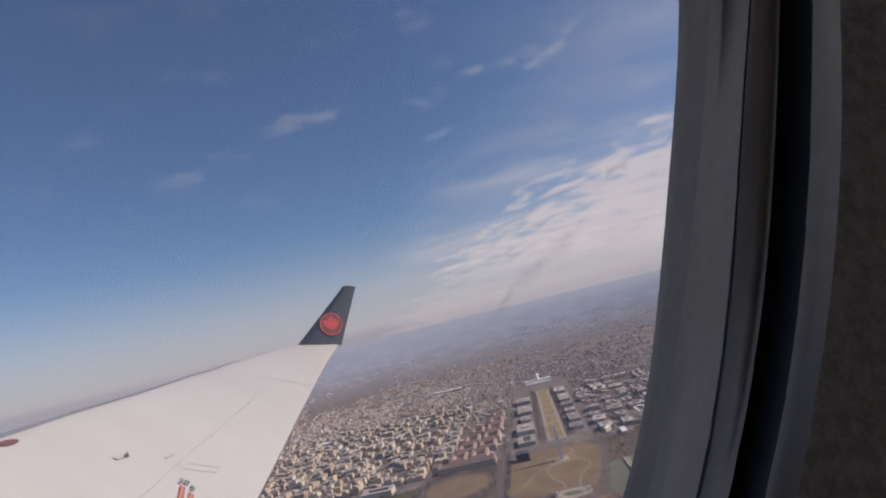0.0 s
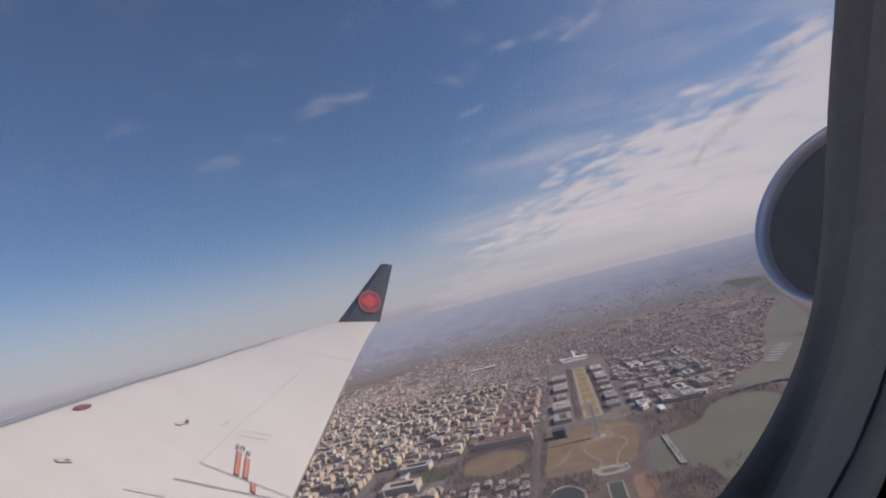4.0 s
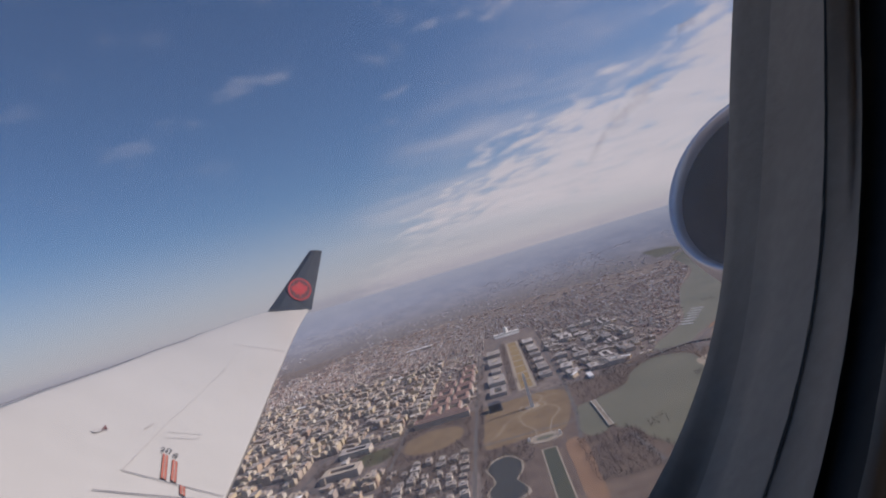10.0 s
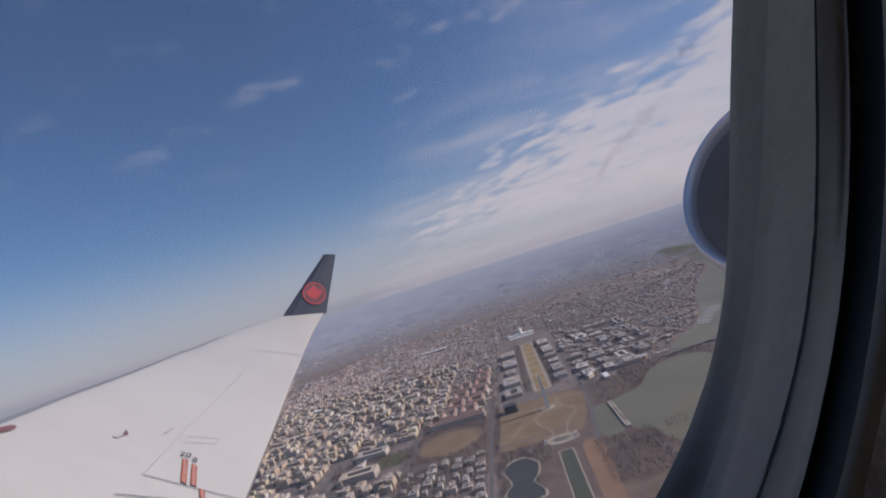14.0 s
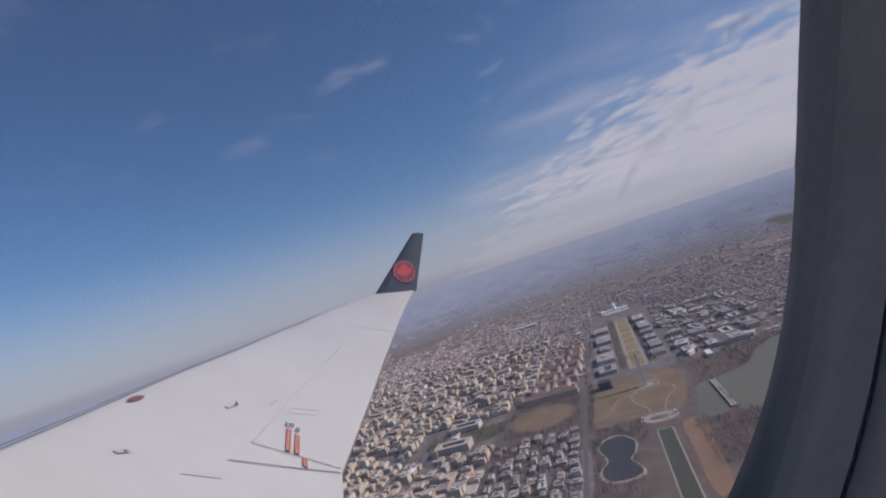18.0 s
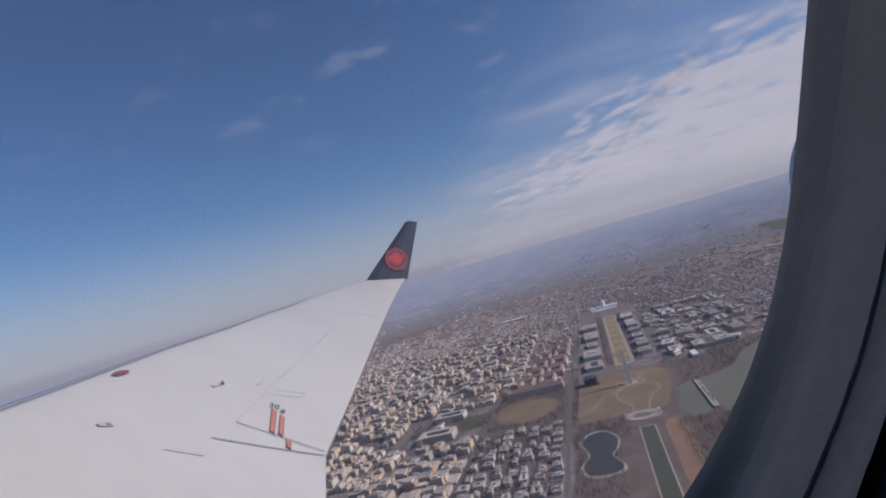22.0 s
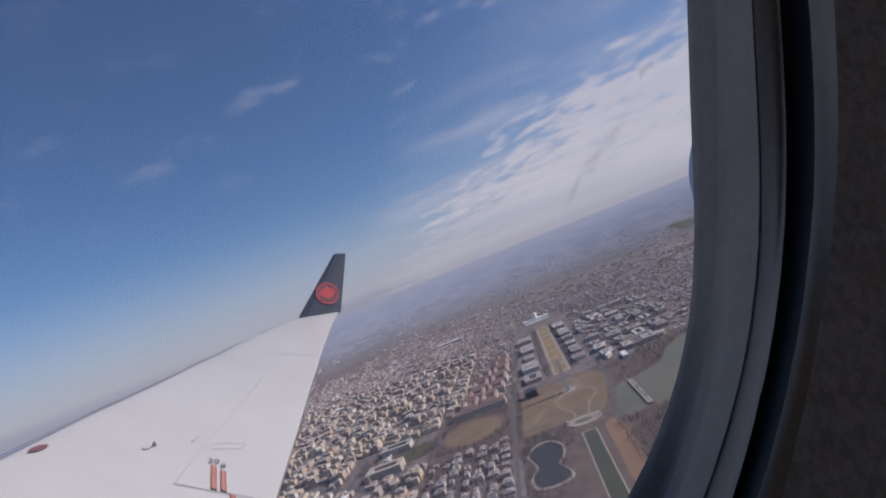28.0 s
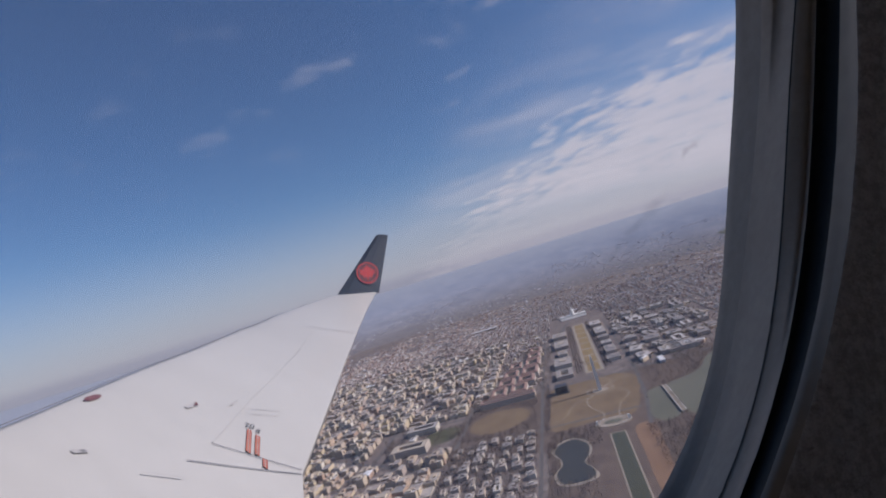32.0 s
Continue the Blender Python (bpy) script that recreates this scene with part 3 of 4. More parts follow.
def capitol():
    t = thing("capitol", "white domed parliament building at the end of the mall", "building", m=at(2420, 5))
    part("centre_block", *local_box(0, 0, 60, 110, 0, 26), M_STONE, t)
    for y in (-95, 95):
        part("wing_block", *local_box(0, y, 70, 45, 0, 24), M_STONE, t)
        part("link_block", *local_box(0, y * 0.68, 40, 24, 0, 20), M_STONE, t)
    part("drum", *turned_z([(20, 26), (20, 42), (17, 43), (17, 56)], 24), M_STONE, t)
    part("dome", *turned_z([(16, 56), (15, 64), (11, 72), (5, 78), (3, 79), (3, 85), (0.4, 90)], 24), M_STONE, t)
    part("terrace", *local_box(-50, 0, 50, 220, 0, 6), M_STONE, t)


def plaza_memorial():
    t = thing("plaza_memorial", "pale oval stone memorial plaza with a fountain pool", "memorial", m=at(-450, -6))
    part("plaza", *prism(g(oval(0, 0, 52, 72)), 0, 1.6 * K), M_PATH, t)
    part("fountain", *prism(g(oval(0, 0, 22, 36)), 1.6 * K, 2.0 * K), M_WATER, t, "shallow fountain water")
    for i in range(28):
        a = 2 * math.pi * (i + 0.5) / 28
        if abs(math.cos(a)) > 0.88:
            continue
        part("pillar", *local_box(47 * math.cos(a), 67 * math.sin(a), 2.2, 2.2, 1.6, 7), M_STONE, t)
    for y in (-62, 62):
        part("pavilion", *local_box(0, y, 9, 9, 1.6, 14), M_STONE, t)


def bridge():
    t = thing("bridge", "low pale stone arch bridge over the basin inlet", "bridge", m=at(-350, -256))
    part("deck", *local_box(0, 0, 352, 18, 4, 6), M_PATH, t)
    for y in (-10, 10):
        part("parapet", *local_box(0, y * 0.85, 352, 1.2, 6, 7.4), M_STONE, t)
    for i in range(7):
        part("pier", *local_box(-135 + i * 45, 0, 6, 18, 0, 4), M_STONE, t)


def rail_bridge(x0, y0, x1, y1, w, label):
    a, b = Vector((x0, y0)), Vector((x1, y1))
    d = b - a
    t = thing("rail_bridge", label, "bridge", m=at(*((a + b) / 2)) @ Matrix.Rotation(math.atan2(d.y, d.x), 4, "Z"))
    L = d.length
    part("deck", *local_box(0, 0, L, w, 6, 9), M_ROAD, t)
    for i in range(int(L / 45)):
        part("pier", *local_box(-L / 2 + 22 + i * 45, 0, 4, w, 0, 6), M_STONE, t)


obelisk(), domed_memorial(), capitol(), plaza_memorial(), bridge()
rail_bridge(280, -655, 330, -900, 20, "dark railway bridge over the channel head")
rail_bridge(330, -900, 120, -1350, 26, "grey road bridge leading to the far bank")


# ---- large public buildings ----
def court_building(x, y, w, d, h, roof, label, turn=0.0, court=True, group="public buildings"):
    """A block round a courtyard, with a hipped or flat roof and a cornice."""
    t = thing("public_building", label, "building", group, m=at(x, y) @ Matrix.Rotation(radians(turn), 4, "Z"))
    th = min(w, d) * (0.26 if court else 0.5)
    out, inn = rect(0, 0, w, d), rect(0, 0, w - 2 * th, d - 2 * th)
    ring = lambda p, z: [(a * K, b * K, z * K) for a, b in p]
    if court:
        part("wall", *loft([ring(out, 0), ring(out, h)]), M_FED, t)
        part("court_wall", *loft([ring(inn, h), ring(inn, 0)]), M_FED, t)
        mid = rect(0, 0, w - th, d - th)
        top = h + (th * 0.35 if roof is M_TERRACOTTA else 0)
        part("cornice", *loft([ring(rect(0, 0, w + 2, d + 2), h - 1.5), ring(rect(0, 0, w + 2, d + 2), h + 0.6), ring(out, h + 0.6)]), M_FED, t)
        part("roof", *loft([ring(out, h + 0.3), ring(mid, top + 0.3), ring(inn, h + 0.3)]), roof, t)
    else:
        part("wall", *loft([ring(out, 0), ring(out, h)]), M_FED, t)
        part("roof", *prism(g(rect(0, 0, w - 1, d - 1)), (h - 0.5) * K, (h + 0.4) * K), roof, t)
        part("cornice", *loft([ring(rect(0, 0, w + 2, d + 2), h - 1.5), ring(rect(0, 0, w + 2, d + 2), h + 1.0), ring(rect(0, 0, w - 2, d - 2), h + 1.0)]), M_FED, t)
        part("rooftop_plant", *local_box(w * 0.1, 0, w * 0.35, d * 0.4, h, h + 5), M_ROOF, t)
        part("rooftop_vent", *local_box(-w * 0.27, d * 0.18, w * 0.14, d * 0.22, h, h + 2.4), M_SLATE, t)
        part("stair_head", *local_box(w * 0.36, -d * 0.27, w * 0.10, d * 0.16, h, h + 3.2), M_FED, t)
    return t


def near_street(x):
    """The two north-south streets west of the park."""
    return min(abs(x + 480), abs(x + 745)) < 20


# red-roofed government triangle
for i, (x, y, w, d) in enumerate(((300, 400, 150, 95), (300, 510, 150, 90), (470, 365, 140, 100), (470, 480, 140, 100), (650, 350, 170, 105), (650, 465, 150, 95),
                                  (850, 340, 170, 100), (850, 445, 140, 80), (1040, 335, 150, 90), (1210, 325, 130, 80))):
    court_building(x, y, w, d, 30, M_TERRACOTTA, "stone government block with red tiled roofs", group="red-roofed government blocks")
court_building(180, 455, 62, 290, 28, M_TERRACOTTA, "long stone government block with red tiled roof")
# the white residence and its grand neighbours, and the blocks west of the ellipse
court_building(-100, 905, 52, 26, 20, M_WHITE, "white residence with columned front above a garden", court=False, group="residence quarter")
for x, w in ((-168, 60), (-32, 60)):
    court_building(x, 908, w, 12, 8, M_WHITE, "low white colonnaded wing of the residence", court=False, group="residence quarter")
court_building(-238, 880, 92, 165, 32, M_ROOF, "large grey mansard-roofed government block", group="residence quarter")
court_building(28, 880, 84, 150, 28, M_ROOF, "pale columned treasury block round courts", group="residence quarter")
_q = random.Random(23)
for ix in range(11):
    for iy in range(7):
        x, y = -385 - ix * 58 + _q.uniform(-10, 10), 312 + iy * 52 + _q.uniform(-8, 8)
        if _q.random() < 0.22 or near_street(x):
            continue
        court_building(x, y, _q.uniform(20, 50), _q.uniform(15, 38), _q.uniform(8, 20), M_ROOF, "pale stone office block beside the ellipse park", court=_q.random() < 0.2, group="park-side offices")
# museums along the mall
for x, y, w, d, h, c in ((420, 150, 150, 90, 24, True), (680, 150, 190, 100, 28, False), (960, 145, 110, 60, 20, False), (1230, 145, 220, 90, 26, False), (1560, 150, 150, 100, 30, False),
                         (520, -130, 90, 70, 22, False), (720, -135, 170, 60, 26, False), (930, -135, 80, 60, 24, False), (1130, -135, 70, 70, 25, False), (1380, -135, 230, 70, 26, False), (1700, -130, 170, 80, 28, False)):
    court_building(x, y, w, d, h * 0.85, M_SLATE, "stone museum with a grey flat roof beside the mall", court=c, group="museums")
# south-west offices
_r = random.Random(11)
for ix in range(9):
    for iy in range(5):
        x, y = 380 + ix * 168 + _r.uniform(-26, 26), -270 - iy * 112 + _r.uniform(-16, 16)
        if (x < 560 and y < -520) or _r.random() < 0.1:
            continue
        w, d = _r.uniform(60, 138), _r.uniform(42, 86)
        court_building(x, y, w, d, _r.uniform(14, 28), M_SLATE, "large grey government office block with a flat roof", turn=_r.choice([0, 0, 0, -9, 14]), court=_r.random() < 0.4, group="south-west offices")
for i in range(5):
    court_building(330 + i * 42, -470 + i * 4, 20, 150, 20, M_ROOF, "long narrow printing works hall with a grey roof", court=False, group="printing works halls")
tagged(link("long_white_roof", mesh("long_white_roof", *local_box(0, 0, 95, 26, 0, 14), M_WHITE), None, at(235, -330)), "low building with a bright white roof", "building")


def dark_museum():
    t = thing("dark_museum", "dark bronze museum of three stacked flaring tiers", "museum", m=at(115, 175))
    part("base", *local_box(0, 0, 70, 70, 0, 6), M_BRONZE, t)
    for i in range(3):
        z = 6 + i * 10
        v, f = loft([[(a * K, b * K, zz * K) for a, b in rect(0, 0, s, s)] for s, zz in ((52, z), (64, z + 9.5))], cap=True)
        part("tier", v, f, M_BRONZE, t)


dark_museum()
# ---- dense quarters ----
def inside(p, poly):
    x, y = p
    hit = False
    for i in range(len(poly)):
        (x1, y1), (x2, y2) = poly[i - 1], poly[i]
        if (y1 > y) != (y2 > y) and x < (x2 - x1) * (y - y1) / (y2 - y1) + x1:
            hit = not hit
    return hit


WATERS = [BASIN, POOL, CHANNEL, RIVER]
WOODS = [(3300, 3600, 900, 500), (5200, 2600, 1300, 500), (7600, 4200, 2200, 700), (7000, -300, 1100, 300), (9500, 1500, 2500, 800), (4300, 5200, 900, 600), (9000, -3200, 2500, 700), (3600, -2900, 1300, 420), (1500, -2700, 800, 300)]
DIAGONALS = [((300, 560), (2200, 60)), ((2200, 150), (-300, 2100)), ((-600, 620), (1500, 3600)), ((-300, 700), (-1100, 2600))]


def near_line(p, a, b, w):
    a, b, p = Vector(a), Vector(b), Vector(p)
    d = b - a
    t = max(0.0, min(1.0, (p - a).dot(d) / d.length_squared))
    return (a + d * t - p).length < w


def seen(x, y):
    """Within the wedge that the window looks on."""
    dx, dy = x * K - E2.x, y * K - E2.y
    a = math.degrees(math.atan2(dx, dy)) - HEADING
    return -40 < a < 60 and 250 < math.hypot(dx, dy)


def open_ground(x, y, pad):
    if any(inside((x + a, y + b), w) for w in WATERS for a in (-pad, pad) for b in (-pad, pad)):
        return True
    if -1500 < x < 215 and -1250 < y < 640 and not (-1500 < x < -520 and 330 < y):
        return True
    if (-310 < x < 110 and y < 1120) or (-960 < x < 215 and 280 < y < 660):
        return True
    if 215 <= x < 1330 and -820 < y < 570:
        return True
    if 1330 <= x < 2520 and -240 < y < 220:
        return True
    if 1330 <= x < 1960 and -820 < y < 220:
        return True
    if -1500 < x < 700 and y < -800:
        return True
    if inside((x, y), [(560, -1080), (900, -1370), (2100, -2250), (3000, -2700), (3000, -3600), (400, -3600), (420, -1150)]):
        return True
    if any(near_line((x, y), a, b, 26) for a, b in DIAGONALS):
        return True
    return any(((x - a) / c) ** 2 + ((y - b) / d) ** 2 < 1 for a, b, c, d in WOODS)


def open_water(x, y, pad):
    return any(inside((x + a, y + b), w) for w in WATERS for a in (-pad, pad) for b in (-pad, pad))


def tall_prism(cx, cy, w, d, h, turn=0.0):
    p = rect(cx, cy, w, d, turn)
    v = [town(x, y, 0) for x, y in p] + [town(x, y, h) for x, y in p]
    return v, [(0, 1, 5, 4), (1, 2, 6, 5), (2, 3, 7, 6), (3, 0, 4, 7), (4, 5, 6, 7)]


rng = random.Random(5)
shops, houses, far_specks, parks = [], [], [], []
near_offices = []
for bx in range(-14, 100):
    for by in range(-34, 62):
        jx, jy = rng.uniform(-8, 8), rng.uniform(-6, 6)
        x0, y0 = bx * 128.0 + jx, by * 112.0 + jy
        x, y = x0 + 54, y0 + 46
        if not seen(x, y):
            continue
        dist = math.hypot(x * K - E2.x, y * K - E2.y)
        if dist > 2700 and rng.random() < (dist - 2700) / 1250:
            continue
        if rng.random() < 0.035:
            parks.append((x, y))
            continue
        down = 560 < y < 2300 and -1500 < x < 1900
        if down:
            rows = rng.choice([2, 2, 3])
            for j in range(rows):
                cuts = [0.0] + sorted(rng.uniform(18, 88) for _ in range(rng.choice([1, 2, 2, 3]))) + [106.0]
                for a, b in zip(cuts, cuts[1:]):
                    if rng.random() < 0.05 or b - a < 12:
                        continue
                    w, d = b - a - rng.uniform(0.5, 6), 94.0 / rows - rng.uniform(1, 12)
                    h = rng.choice([8, 12, 15, 18, 22, 26, 30, 34, 38]) * (1.0 if y < 1700 else 0.75)
                    px, py = x0 + 3 + (a + b) / 2, y0 + 2 + (j + 0.5) * 94.0 / rows + rng.uniform(-3, 3)
                    if open_ground(px, py, 20):
                        continue
                    if -900 < x < 760 and y < 1560:
                        near_offices.append((px, py, w, d, h))
                    else:
                        shops.append(tall_prism(px, py, w, d, h))
                        if rng.random() < 0.6:
                            shops.append(tall_prism(px + rng.uniform(-5, 5), py + rng.uniform(-5, 5), w * 0.4, d * 0.4, h + 5))
        else:
            for j in range(4):
                k = 0.0
                while k < 91:
                    w = rng.uniform(9, 26)
                    big = rng.random() < 0.05
                    h = rng.uniform(7, 13) if not big else rng.uniform(18, 32)
                    if rng.random() < 0.86:
                        px, py = x0 + 4 + k + w / 2, y0 + 10 + j * 24 + rng.uniform(-4, 4)
                        if not open_ground(px, py, 12):
                            houses.append(tall_prism(px, py, w, rng.uniform(9, 15), h, rng.uniform(-3, 3)))
                    k += w + rng.uniform(0, 6)
v, f = joined(houses)
tagged(link("row_house_quarter", mesh("row_house_quarter", v, f, M_ROW)), "endless low brick and pale row houses", "houses", kind="stuff")
# annexes and sheds between the large blocks
for _ in range(230):
    px, py = rng.uniform(290, 1950), rng.choice([rng.uniform(-800, -235), rng.uniform(-800, -235), rng.uniform(285, 560)])
    if not open_water(px, py, 25):
        shops.append(tall_prism(px, py, rng.uniform(12, 48), rng.uniform(10, 34), rng.uniform(5, 18), rng.choice([0, 0, -9, 14])))
v, f = joined(shops)
tagged(link("office_quarter", mesh("office_quarter", v, f, M_OFFICE)), "dense beige and grey office blocks", "buildings", kind="stuff")

# scattered large sheds and towers of the far suburbs
for i in range(5200):
    a, r = radians(HEADING + rng.uniform(-38, 58)), rng.uniform(4800, 16000)
    x, y = EYE_AT.x / K + r * math.sin(a), EYE_AT.y / K + r * math.cos(a)
    if math.hypot(x, y) < 2600 or open_ground(x, y, 30):
        continue
    far_specks.append(tall_prism(x, y, rng.uniform(14, 36) * rng.choice([1, 1, 1, 2.4]), rng.uniform(12, 34), rng.uniform(4, 11), rng.uniform(0, 30)))
v, f = joined(far_specks)
tagged(link("suburb_buildings", mesh("suburb_buildings", v, f, M_SUBURB)), "pale scattered sheds and towers of far suburbs", "buildings", kind="stuff")


# the nearest office blocks, one by one
def office(px, py, w, d, h, style):
    ob = link("office_building", mesh("walls", *(lambda p: ([q for q in p[0]], p[1][:-1]))(local_box(0, 0, w, d, 0, h)), M_WALLS), None, at(px, py))
    tagged(ob, ("beige stone office block with rows of windows", "tall grey concrete office block with flat roof", "brown brick office block with rooftop plant")[style % 3], "building", "downtown offices")
    part("roof", *prism(g(rect(0, 0, w - 1.6, d - 1.6)), (h - 1.2) * K, (h - 0.6) * K), M_ROOF, ob)
    ring = lambda s, z: [(x * K, y * K, z * K) for x, y in rect(0, 0, w + s, d + s)]
    part("parapet", *loft([ring(0.4, h - 1.5), ring(0.4, h + 0.4), ring(-1.6, h + 0.4), ring(-1.6, h - 1.0)]), M_WALLS, ob)
    if style % 4:
        part("rooftop_plant", *local_box(rng.uniform(-0.1, 0.1) * w, rng.uniform(-0.1, 0.1) * d, w * rng.uniform(0.3, 0.5), d * rng.uniform(0.3, 0.5), h - 1, h + rng.uniform(3, 6)), M_WALLS, ob)
    if style % 5 == 1 and min(w, d) > 16:
        part("upper_storeys", *local_box(-w * 0.08, d * 0.06, w * 0.72, d * 0.70, h - 1, h + 7), M_WALLS, ob)
        part("upper_roof", *local_box(-w * 0.08, d * 0.06, w * 0.72 + 0.6, d * 0.70 + 0.6, h + 7, h + 7.6), M_ROOF, ob)
    if style % 3 == 1:
        part("stair_head", *local_box(w * 0.30, -d * 0.30, w * 0.15, d * 0.15, h - 1, h + 3), M_SLATE, ob)
    if style % 3 == 0:
        part("rooftop_vent", *local_box(-w * 0.32, d * 0.28, w * 0.16, d * 0.2, h - 1, h + 2), M_ROOF, ob)


near_offices.sort(key=lambda q: (q[0] * K - E2.x) ** 2 + (q[1] * K - E2.y) ** 2)
for i, q in enumerate(near_offices[:290]):
    office(*q, i)
rest = []
for px, py, w, d, h in near_offices[290:]:
    rest += [tall_prism(px, py, w, d, h), tall_prism(px, py, w * 0.4, d * 0.45, h + 4)]
if rest:
    v, f = joined(rest)
    tagged(link("office_rows", mesh("office_rows", v, f, M_OFFICE)), "further rows of beige and grey office blocks", "buildings", kind="stuff")


# bright roofs of large halls between the blocks
for x, y, w, d, t in ((1634, 1700, 44, 215, 0), (1680, 925, 46, 78, 0), (310, -262, 52, 16, -40), (395, -523, 20, 128, -32), (3085, 920, 60, 280, 0), (-420, 1030, 60, 34, 0), (690, 1262, 80, 40, 0)):
    hall = thing("exhibition_hall", "long low hall with a bright white roof", "building", "white-roofed halls", m=at(x, y) @ Matrix.Rotation(radians(t), 4, "Z"))
    part("walls", *(lambda p: (p[0], p[1][:-1]))(local_box(0, 0, w, d, 0, 20)), M_WALLS, hall)
    ring = lambda s, z: [(a * K, b * K, z * K) for a, b in rect(0, 0, w + s, d + s)]
    part("roof", *loft([ring(1.5, 19.6), ring(1.5, 20.6), ring(-min(w, d) * 0.5, 23)], cap=True), M_WHITE, hall)


# ---- marina ----
def marina():
    hulls = []
    for k in range(7):
        a, b = Vector((820 + k * 62, -1005 - k * 36)), Vector((820 + k * 62 - 50, -1005 - k * 36 - 62))
        tagged(link("pier", mesh("pier", *local_box(0, 0, (b - a).length, 4, 0.4, 1.8), M_PATH), None, at(*((a + b) / 2)) @ Matrix.Rotation(math.atan2((b - a).y, (b - a).x), 4, "Z")), "pale wooden marina pier", "pier", "marina piers")
        for j in range(6):
            c = a.lerp(b, 0.12 + j * 0.16)
            for side in (-1, 1):
                hulls.append((c.x + side * 11, c.y + side * 5))
    boat = thing("boat", "white motor yacht moored at a pier", "boat", "moored boats", m=at(*hulls[0]))
    part("hull", [(x * K, y * K, z * K) for x, y, z in ((-8, -2.4, 2.4), (5, -2.4, 2.6), (9, 0, 3), (5, 2.4, 2.6), (-8, 2.4, 2.4), (-8, -1.8, 0.5), (5, -1.7, 0.5), (8, 0, 0.6), (5, 1.7, 0.5), (-8, 1.8, 0.5))],
         [(0, 1, 2, 3, 4), (0, 5, 6, 1), (1, 6, 7, 2), (2, 7, 8, 3), (3, 8, 9, 4), (4, 9, 5, 0)], M_WHITE, boat)
    part("cabin", *local_box(-2, 0, 7, 3.2, 2.5, 5), M_WHITE, boat)
    for p in hulls[1:]:
        copy_thing(boat, at(*p) @ Matrix.Rotation(rng.uniform(-0.15, 0.15) + 0.45, 4, "Z"))


marina()


# ---- bare winter trees ----
def bare_tree(x, y, h, out_v, out_f):
    """A tapered trunk, and a loose crown of many small twig clumps."""
    k = len(out_v)
    bx, by, bz = town(x, y)
    s = K * h
    for z, r in ((0.0, 0.035), (0.45, 0.02)):
        for a in range(3):
            out_v.append((bx + s * r * math.cos(a * 2.09), by + s * r * math.sin(a * 2.09), bz + s * z))
    out_f += [(k, k + 1, k + 4, k + 3), (k + 1, k + 2, k + 5, k + 4), (k + 2, k, k + 3, k + 5)]
    for i in range(11):
        a, rr, z = rng.uniform(0, 6.28), rng.uniform(0.05, 0.36), rng.uniform(0.32, 0.98)
        rr *= 1.15 - abs(z - 0.6)
        cx, cy, cz = bx + s * rr * math.cos(a), by + s * rr * math.sin(a), bz + s * z
        q = len(out_v)
        e = s * rng.uniform(0.10, 0.2)
        for _ in range(3):
            out_v.append((cx + rng.uniform(-e, e), cy + rng.uniform(-e, e), cz + rng.uniform(-e, e) * 0.8))
        out_f.append((q, q + 1, q + 2))


def wood(name, label, spots):
    v, f = [], []
    for x, y in spots:
        bare_tree(x, y, rng.uniform(11, 19), v, f)
    tagged(link(name, mesh(name, v, f, M_TREES)), label, "trees", kind="stuff")


def scatter(n, x0, x1, y0, y1, avoid=()):
    out = []
    for _ in range(n):
        p = (rng.uniform(x0, x1), rng.uniform(y0, y1))
        if not any(inside(p, w) for w in (BASIN, POOL, CHANNEL, PONDS)) and not any(inside(p, a) for a in avoid):
            out.append(p)
    return out


wood("elm_rows", "rows of bare brown elms along the mall", [(380 + i * 9.2 + rng.uniform(-3, 3), y + rng.uniform(-4, 4)) for i in range(170) for y in (-98, -84, -70, 56, 70, 84)])
LAWN = soft([(-420, 235), (190, 235), (250, 60), (230, -150), (40, -215), (-280, -165), (-430, -110)], 3)
shore = []
for (ax, ay), (bx, by) in zip(BASIN, BASIN[1:] + BASIN[:1]):
    for i in range(26):
        t = rng.random()
        shore.append((ax + (bx - ax) * t + rng.uniform(-26, 26), ay + (by - ay) * t + rng.uniform(-26, 26)))
shore = [p for p in shore if not inside(p, BASIN) and not inside(p, POOL)]
wood("shore_trees", "bare purple-brown cherry trees round the basin", shore)
wood("park_trees", "bare winter trees scattered over the parkland", scatter(900, -480, 260, -500, -160, (LAWN,)) + scatter(800, -60, 320, -880, -380) + scatter(620, -950, -580, -330, -110) + scatter(620, -1300, -560, 95, 250) + scatter(300, -640, -440, 45, 240) + scatter(1900, -1000, -365, 290, 660)
     + [p for p in scatter(900, -335, 130, 300, 640) if ((p[0] + 90) / 172) ** 2 + ((p[1] - 478) / 160) ** 2 > 1] + [p for p in scatter(330, -190, -5, 650, 870) if ((p[0] + 100) / 90) ** 2 + ((p[1] - 765) / 80) ** 2 > 1] + scatter(130, -180, -20, 960, 1050) + scatter(120, -420, 230, 236, 262))
wood("river_trees", "bare dark trees between the fields and the basin", scatter(260, -700, -440, -1000, -740, ()) + scatter(300, -1150, -640, -700, -520) + scatter(300, -120, 330, -1300, -930) + scatter(300, 330, 1100, -1500, -1050))
wood("street_trees", "bare street trees between the blocks", [(bx * 128.0 - 6 + rng.uniform(-3, 3), rng.uniform(620, 2600)) for bx in range(-9, 18) for _ in range(150)] + [(rng.uniform(-1100, 2200), by * 112.0 - 5 + rng.uniform(-3, 3)) for by in range(6, 24) for _ in range(200)])
wood("office_trees", "bare trees between large public buildings", [p for p in scatter(2400, 290, 1980, -800, -225) if not open_water(p[0], p[1], 8)] + scatter(900, 240, 1300, 225, 570))
